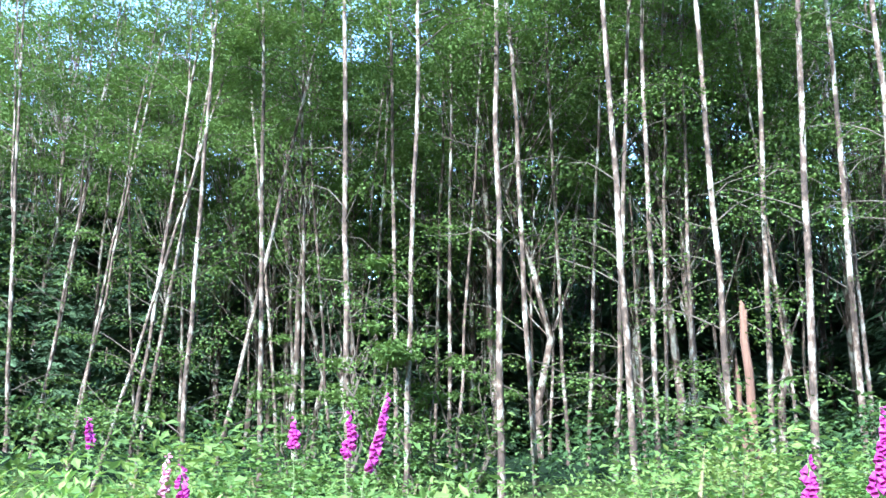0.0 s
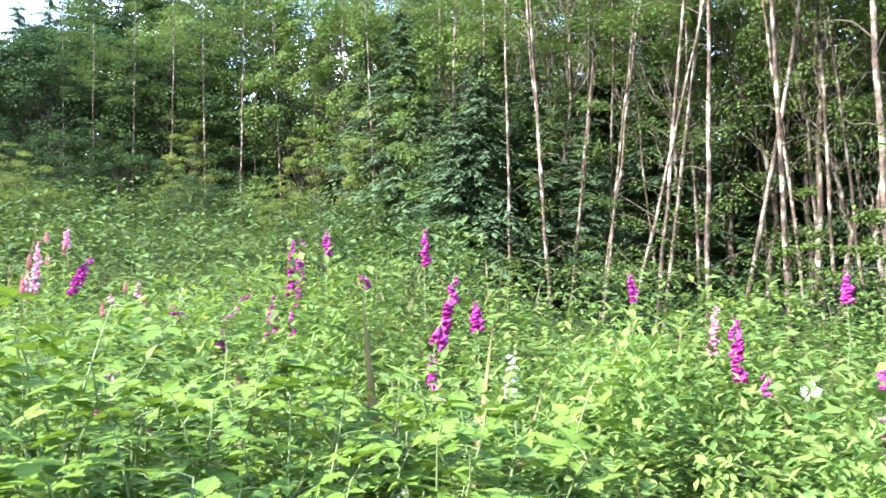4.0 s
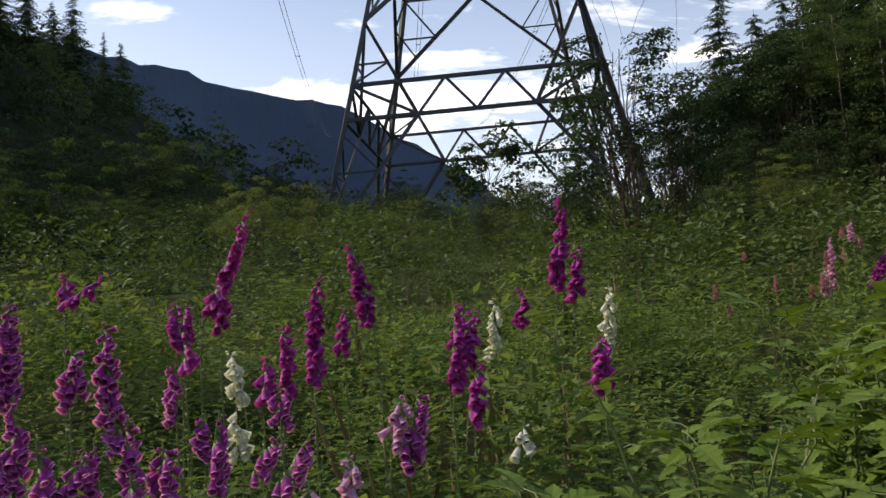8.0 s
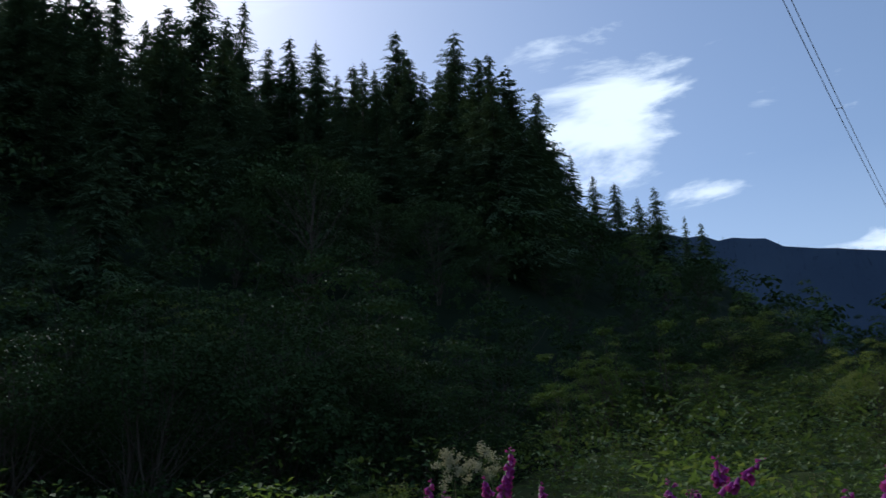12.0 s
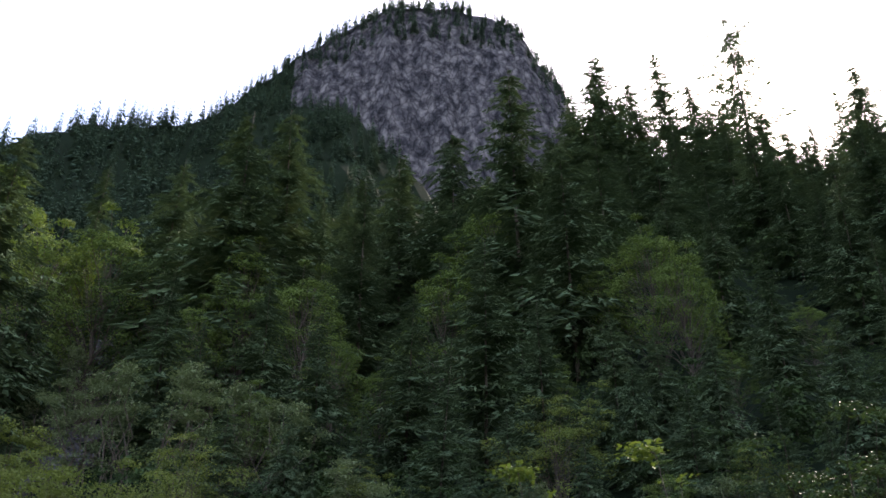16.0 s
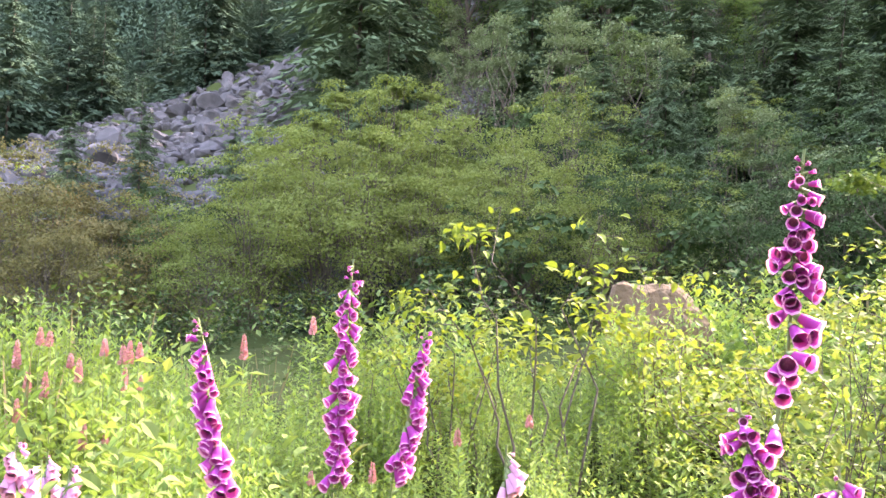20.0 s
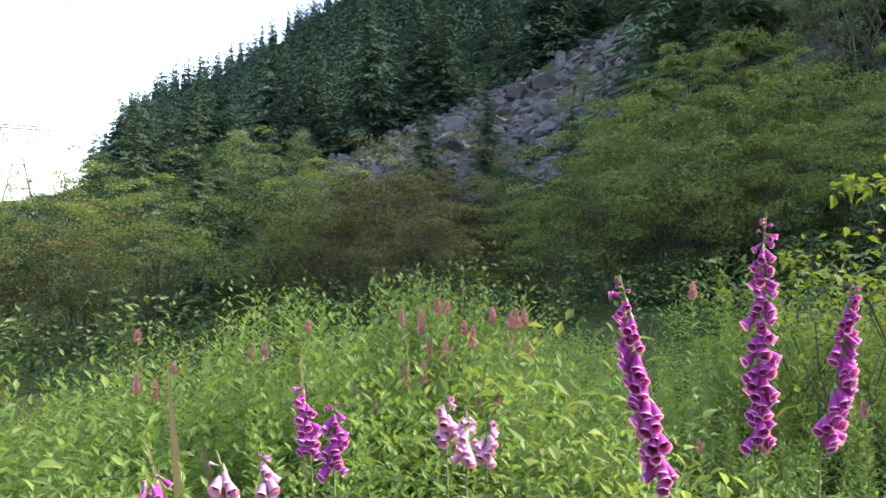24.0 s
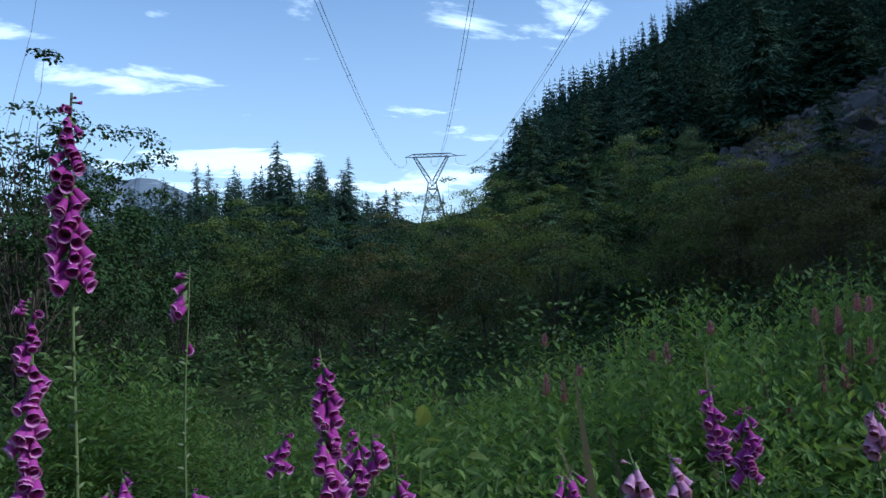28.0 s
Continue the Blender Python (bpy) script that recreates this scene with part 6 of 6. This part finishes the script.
    leaf = blades(p, np.stack([np.cos(aa), np.sin(aa), np.full(m, 0.35)], -1), np.tile([0, 0, 1.0], (m, 1)), ln, ln * 0.32)
    child("stem", mesh_of("stem", *join(wood), M_STEM, True), t)
    child("foliage", mesh_of("foliage", *leaf, M_BRAMBLE), t)
    return t


def spike_flower(az, r, ztop, length):
    """A dusty pink spirea plume on its leafy shoot."""
    foot = spot(az, r)
    h = max(ztop - foot.z, 0.4)
    t = thing("spirea_flower", "dusty pink spirea plume on a leafy shoot", "flower", Matrix.Translation(foot), "spirea plumes")
    path = bent((0, 0, 0), (rng.normal() * 0.03, rng.normal() * 0.03, h), 0, 6, 0.004)
    child("stem", mesh_of("stem", *tube(path, np.linspace(0.004, 0.002, 6), 5), M_STEM, True), t)
    n = int(length * 1500)
    q = rng.random(n)
    rad = 0.016 * (1 - q) ** 0.6 + 0.003
    a = rng.uniform(0, 6.28, n)
    tip = path[-1]
    p = np.stack([tip[0] + np.cos(a) * rad * 0.4, tip[1] + np.sin(a) * rad * 0.4, h - length * (1 - q)], -1)
    d = np.stack([np.cos(a), np.sin(a), np.full(n, 0.7)], -1)
    child("plume", mesh_of("plume", *kites(p, d, ball_dirs(n), rad * 0.9 + 0.003, rad * 0.7 + 0.003), M_SPIKE), t)
    m = 26
    zz = np.linspace(0.2, h - length, m)
    aa = np.arange(m) * 2.4
    leaf = kites(np.stack([np.interp(zz, path[:, 2], path[:, 0]), np.interp(zz, path[:, 2], path[:, 1]), zz], -1), np.stack([np.cos(aa), np.sin(aa), np.full(m, 0.6)], -1), np.tile([0, 0, 1.0], (m, 1)), 0.075, 0.026)
    child("foliage", mesh_of("foliage", *leaf, M_SPIREA), t)


def goatsbeard(az, r, ztop):
    """Creamy drooping plumes over dark leaves."""
    foot = spot(az, r)
    h = ztop - foot.z
    t = thing("goatsbeard", "creamy white goatsbeard plumes", "flower", Matrix.Translation(foot), "goatsbeard")
    wood, ps, ds = [tube(bent((0, 0, 0), (0, 0, h), 0, 5, 0.01), np.linspace(0.006, 0.002, 5), 5)], [], []
    for k in range(6):
        a = rng.uniform(0, 6.28)
        b = np.array([np.cos(a), np.sin(a), 0]) * rng.uniform(0.03, 0.11)
        root = np.array([0, 0, h - rng.uniform(0.04, 0.2)])
        path = bent(root, root + b + [0, 0, rng.uniform(-0.02, 0.14)], -0.03, 5)
        wood.append(tube(path, np.linspace(0.003, 0.001, 5), 3))
        q = rng.random(90)[:, None]
        ps.append(path[1] * (1 - q) + path[-1] * q + rng.normal(size=(90, 3)) * 0.013)
        ds.append(ball_dirs(90))
    child("stem", mesh_of("stem", *join(wood), M_STEM, True), t)
    p = np.concatenate(ps)
    child("plume", mesh_of("plume", *kites(p, np.concatenate(ds), ball_dirs(len(p)), 0.014, 0.011), M_CREAM), t)


# bearing, distance, height of the tip, length of the spike, lean, colour
BANK_FLOWERS = [
    (91.6, 4.01, 2.11, 0.41, 24, "purple"),
    (90.5, 4.31, 1.87, 0.24, 5, "purple"),
    (92.8, 4.00, 1.74, 0.16, 0, "purple"),
    (96.3, 3.09, 1.66, 0.28, 0, "purple"),
    (89.0, 3.71, 1.53, 0.18, -14, "white"),
    (89.4, 3.61, 1.32, 0.16, -2, "white"),
    (86.8, 3.51, 1.61, 0.25, 4, "purple"),
    (84.9, 3.62, 1.79, 0.38, 5, "purple"),
    (83.1, 4.32, 1.67, 0.18, 5, "purple"),
    (80.9, 3.72, 1.92, 0.30, -14, "purple"),
    (76.7, 3.82, 1.64, 0.27, 10, "purple"),
    (75.3, 3.72, 1.62, 0.20, 8, "purple"),
    (75.9, 3.52, 1.41, 0.19, 15, "purple"),
    (74.0, 4.42, 1.67, 0.26, 8, "white"),
    (72.0, 4.82, 1.72, 0.18, 6, "purple"),
]
BANK_FLOWERS_TOO = [
    (69.8, 4.32, 2.12, 0.40, 8, "purple"),
    (68.7, 4.22, 1.87, 0.21, 9, "purple"),
    (66.9, 4.72, 1.69, 0.29, 6, "white"),
    (67.5, 3.52, 1.48, 0.17, 0, "purple"),
    (80.4, 3.02, 1.36, 0.13, 21, "pink"),
    (72.6, 3.32, 1.20, 0.07, 9, "white"),
    (101.7, 3.48, 1.75, 0.28, 2, "purple"),
    (96.8, 2.79, 1.32, 0.12, -1, "purple"),
    (94.9, 2.70, 1.23, 0.06, 9, "purple"),
    (93.3, 2.90, 1.28, 0.09, 2, "purple"),
    (99.0, 2.99, 1.25, 0.07, 8, "purple"),
    (91.2, 3.31, 1.32, 0.11, 2, "purple"),
    (88.8, 3.31, 1.23, 0.11, 40, "purple"),
    (85.3, 2.71, 1.16, 0.04, 7, "pink"),
    (83.2, 3.12, 1.17, 0.07, 8, "pink"),
]
SHADY_FLOWERS = [
    (102.2, 3.49, 1.79, 0.29, -3, "purple"),
    (103.1, 3.29, 1.60, 0.12, -5, "purple"),
    (101.8, 3.39, 1.75, 0.31, 5, "purple"),
    (108.6, 4.28, 1.76, 0.24, 4, "purple"),
    (112.2, 5.27, 2.09, 0.25, 14, "purple"),
    (110.0, 5.28, 1.89, 0.16, 9, "purple"),
    (112.9, 5.47, 1.95, 0.21, -3, "purple"),
    (114.3, 4.47, 1.75, 0.18, -3, "purple"),
    (110.8, 3.87, 1.61, 0.15, 4, "purple"),
    (110.3, 3.98, 1.60, 0.11, 5, "purple"),
    (107.2, 4.88, 1.70, 0.13, 0, "purple"),
    (99.3, 4.89, 1.95, 0.11, 10, "purple"),
    (92.9, 4.90, 1.76, 0.19, 8, "purple"),
    (117.2, 4.86, 1.67, 0.13, 3, "purple"),
    (116.7, 6.26, 1.99, 0.18, 9, "purple"),
]
SLOPE_FLOWERS = [
    (38.0, 7.83, 2.03, 0.54, 3, "purple"),
    (36.1, 7.83, 2.10, 0.20, -3, "purple"),
    (29.8, 7.33, 2.08, 0.27, -3, "purple"),
    (29.4, 4.53, 1.65, 0.33, 16, "purple"),
    (29.0, 4.43, 1.27, 0.25, -7, "purple"),
    (24.5, 4.32, 1.29, 0.17, 4, "white"),
    (26.5, 5.52, 1.50, 0.14, -5, "purple"),
    (16.7, 7.31, 1.69, 0.19, -7, "purple"),
    (10.8, 4.90, 1.43, 0.29, -5, "purple"),
    (12.3, 5.50, 1.47, 0.30, 4, "pink"),
    (39.5, 6.53, 1.55, 0.25, 0, "purple"),
    (38.4, 6.33, 1.45, 0.31, 0, "purple"),
    (42.7, 6.33, 1.34, 0.15, 8, "purple"),
    (45.0, 8.12, 1.62, 0.22, 0, "white"),
    (47.0, 7.32, 1.48, 0.24, 40, "purple"),
]
SLOPE_FLOWERS_TOO = [
    (51.3, 6.82, 1.84, 0.23, 25, "purple"),
    (53.2, 7.51, 1.98, 0.37, 4, "pink"),
    (53.6, 7.31, 1.75, 0.18, -2, "pink"),
    (49.2, 4.12, 1.26, 0.18, 21, "pink"),
    (40.4, 5.33, 1.01, 0.15, 0, "purple"),
    (41.4, 5.73, 1.06, 0.13, 0, "purple"),
    (31.8, 2.83, 1.01, 0.11, 9, "white"),
    (46.4, 4.72, 1.02, 0.06, -4, "purple"),
    (51.7, 9.31, 2.22, 0.16, -1, "pink"),
    (47.6, 7.52, 1.66, 0.21, -2, "pink"),
    (44.7, 7.72, 1.52, 0.16, -40, "purple"),
    (33.3, 8.33, 1.75, 0.13, -32, "purple"),
    (42.7, 7.93, 1.60, 0.25, 40, "purple"),
    (49.1, 8.12, 1.57, 0.15, -3, "pink"),
    (24.3, 2.92, 0.95, 0.07, 5, "white"),
]
WOODSIDE_FLOWERS = [
    (0.5, 5.33, 1.80, 0.41, 16, "purple"),
    (1.4, 5.33, 1.70, 0.23, 5, "purple"),
    (4.6, 5.74, 1.67, 0.15, 2, "purple"),
    (3.1, 4.93, 1.22, 0.12, 3, "purple"),
    (-4.7, 3.91, 0.99, 0.11, 8, "purple"),
    (7.0, 4.94, 1.13, 0.09, 3, "white"),
    (9.4, 4.94, 1.14, 0.08, 3, "purple"),
    (-0.6, 4.92, 1.16, 0.06, 28, "purple"),
    (26.6, 6.75, 1.49, 0.16, -1, "purple"),
    (3.2, 4.53, 1.01, 0.19, -11, "pink"),
    (38.4, 6.84, 1.97, 0.40, 1, "purple"),
]
WOODSIDE_FLOWERS_TOO = [
    (-28.9, 4.67, 1.68, 0.35, 10, "purple"),
    (-25.8, 4.48, 1.47, 0.21, -2, "purple"),
]
SUNNY_FLOWERS = [
    (182.9, 1.72, 1.86, 0.42, 6, "purple", radians(95), 0.75, 0.6),
    (183.3, 1.67, 1.48, 0.15, -9, "purple"),
    (179.7, 1.69, 1.39, 0.05, -1, "purple"),
    (206.2, 2.58, 1.73, 0.54, 3, "purple"),
    (211.0, 2.24, 1.58, 0.42, -11, "purple"),
    (202.8, 2.63, 1.56, 0.36, 10, "purple"),
    (196.4, 2.28, 1.30, 0.07, 6, "pink"),
    (222.3, 3.30, 1.13, 0.08, 6, "pink"),
    (221.0, 3.10, 1.13, 0.10, 4, "pink"),
]
FAR_SIDE_FLOWERS = [
    (252.9, 2.28, 1.44, 0.22, -7, "purple"),
    (253.3, 2.23, 1.29, 0.14, -6, "purple"),
    (252.1, 2.59, 1.22, 0.14, 0, "purple"),
    (251.6, 2.69, 1.19, 0.07, 1, "purple"),
    (231.3, 3.12, 1.25, 0.20, -8, "purple"),
    (229.9, 2.92, 1.21, 0.18, -2, "purple"),
    (223.4, 2.92, 1.23, 0.11, 0, "pink"),
    (222.2, 2.82, 1.18, 0.10, 1, "pink"),
    (234.0, 2.62, 1.13, 0.09, -3, "pink"),
    (234.8, 1.82, 1.27, 0.08, -23, "pink"),
    (240.2, 2.51, 1.10, 0.06, -3, "purple"),
    (239.7, 2.61, 1.09, 0.04, 2, "purple"),
]
LAST_FLOWERS = [
    (266.9, 2.14, 2.01, 0.37, 0, "purple"),
    (268.9, 2.13, 1.60, 0.42, -1, "purple"),
    (262.1, 2.56, 1.66, 0.20, 6, "purple", 1.0, 0.8),
    (257.2, 2.87, 1.18, 0.09, 7, "purple"),
    (251.4, 2.59, 1.20, 0.06, 0, "purple"),
    (250.1, 2.69, 1.07, 0.07, -3, "purple"),
    (265.6, 2.64, 1.14, 0.07, -2, "purple"),
    (266.3, 2.64, 1.10, 0.05, 0, "purple"),
    (261.9, 2.66, 1.08, 0.05, -2, "purple"),
    (240.3, 2.21, 1.16, 0.08, 16, "purple"),
]
CROWDED_FLOWERS = [
    (99.4, 2.60, 1.36, 0.17, 3, "purple"),
    (96.8, 2.70, 1.33, 0.23, -4, "purple"),
    (95.5, 2.90, 1.37, 0.30, 3, "purple"),
    (94.5, 2.80, 1.42, 0.17, -22, "purple"),
    (90.9, 3.00, 1.35, 0.21, 8, "purple"),
    (92.9, 2.60, 1.32, 0.14, 0, "purple"),
    (92.7, 3.40, 1.50, 0.17, 0, "purple"),
    (99.2, 4.40, 1.90, 0.11, 60, "purple"),
    (79.7, 3.00, 1.37, 0.21, 14, "purple"),
    (88.0, 3.60, 1.50, 0.14, 10, "purple"),
    (82.8, 2.70, 1.23, 0.11, 6, "pink"),
    (86.8, 3.20, 1.40, 0.09, 0, "purple"),
    (94.5, 2.40, 1.28, 0.12, 2, "purple"),
    (92.3, 3.60, 1.57, 0.07, 0, "purple"),
    (101.0, 2.90, 1.46, 0.22, 2, "purple"),
    (100.8, 2.50, 1.35, 0.16, -6, "purple"),
    (98.4, 2.60, 1.32, 0.13, 20, "purple"),
    (67.7, 3.90, 1.47, 0.20, 8, "purple"),
    (87.3, 2.90, 1.27, 0.12, 40, "purple"),
    (76.5, 3.70, 1.65, 0.31, 5, "purple"),
    (115.8, 3.40, 1.78, 0.21, 0, "purple"),
    (110.8, 3.00, 1.63, 0.17, 4, "purple"),
    (106.8, 2.80, 1.60, 0.14, -4, "purple"),
    (104.2, 3.20, 1.65, 0.22, 3, "purple"),
    (113.6, 3.60, 1.70, 0.15, 0, "purple"),
    (97.9, 2.90, 1.58, 0.12, 0, "purple"),
]
for row in (CROWDED_FLOWERS + BANK_FLOWERS + BANK_FLOWERS_TOO + SHADY_FLOWERS + SLOPE_FLOWERS + SLOPE_FLOWERS_TOO + WOODSIDE_FLOWERS + WOODSIDE_FLOWERS_TOO + SUNNY_FLOWERS + FAR_SIDE_FLOWERS + LAST_FLOWERS):
    foxglove(*row)
# bearing, distance, height of the tip
PLUMES = [
    (223.6, 4.5, 1.29), (224.2, 4.5, 1.17), (218.9, 4.5, 1.43), (218.4, 4.5, 1.42), (212.4, 4.5, 1.47), (222.7, 4.5, 1.47), (219.8, 4.5, 1.41), (221.3, 4.5, 1.35),
    (221.3, 4.5, 1.07), (218.2, 4.5, 1.27), (204.6, 4.5, 0.86), (207.5, 4.5, 0.82), (198.8, 4.5, 1.04), (194.4, 4.5, 1.11), (225.1, 4.5, 1.43), (208.7, 4.5, 1.56),
    (234.4, 4.7, 1.27), (224.6, 4.7, 1.28), (225.4, 4.7, 1.15), (220.2, 4.7, 1.43), (223.9, 4.7, 1.48), (222.4, 4.7, 1.36), (241.9, 4.7, 1.33), (240.9, 4.7, 1.09),
    (239.3, 4.7, 1.17),
]
PLUMES_TOO = [
    (231.7, 4.7, 1.37), (236.1, 4.7, 1.23), (219.2, 4.7, 1.29), (226.2, 4.7, 1.42), (220.9, 4.7, 1.43), (242.4, 4.7, 1.13), (227.2, 4.7, 0.97), (219.8, 4.7, 0.99),
    (58.1, 6.9, 1.88), (52.6, 6.9, 1.84), (53.3, 6.9, 1.69), (56.5, 6.9, 1.70), (54.6, 6.9, 1.61), (47.9, 6.8, 1.65), (47.2, 6.8, 1.52), (49.2, 6.8, 1.34),
    (60.4, 6.9, 1.67), (59.5, 6.9, 1.50), (52.2, 6.8, 1.99), (51.5, 6.8, 1.90), (49.7, 6.8, 1.51), (53.6, 6.9, 1.84), (48.3, 6.8, 1.31),
]
for az, r, z in PLUMES + PLUMES_TOO:
    spike_flower(az, r, z, rng.uniform(0.06, 0.13))
CREAMY = [
    (152.6, 5.3, 2.26), (155.2, 5.3, 2.21), (157.7, 5.3, 2.14), (162.5, 5.3, 2.11), (153.8, 5.3, 2.13), (149.4, 5.3, 2.10), (150.8, 5.3, 2.05), (115.1, 6.7, 2.25),
    (115.6, 6.7, 2.11), (113.2, 6.7, 2.17), (112.6, 6.7, 2.16), (114.4, 6.7, 2.08), (163.1, 4.5, 2.10), (163.9, 4.5, 2.06), (162.5, 4.5, 2.00),
]
for az, r, z in CREAMY:
    goatsbeard(az, r, z)
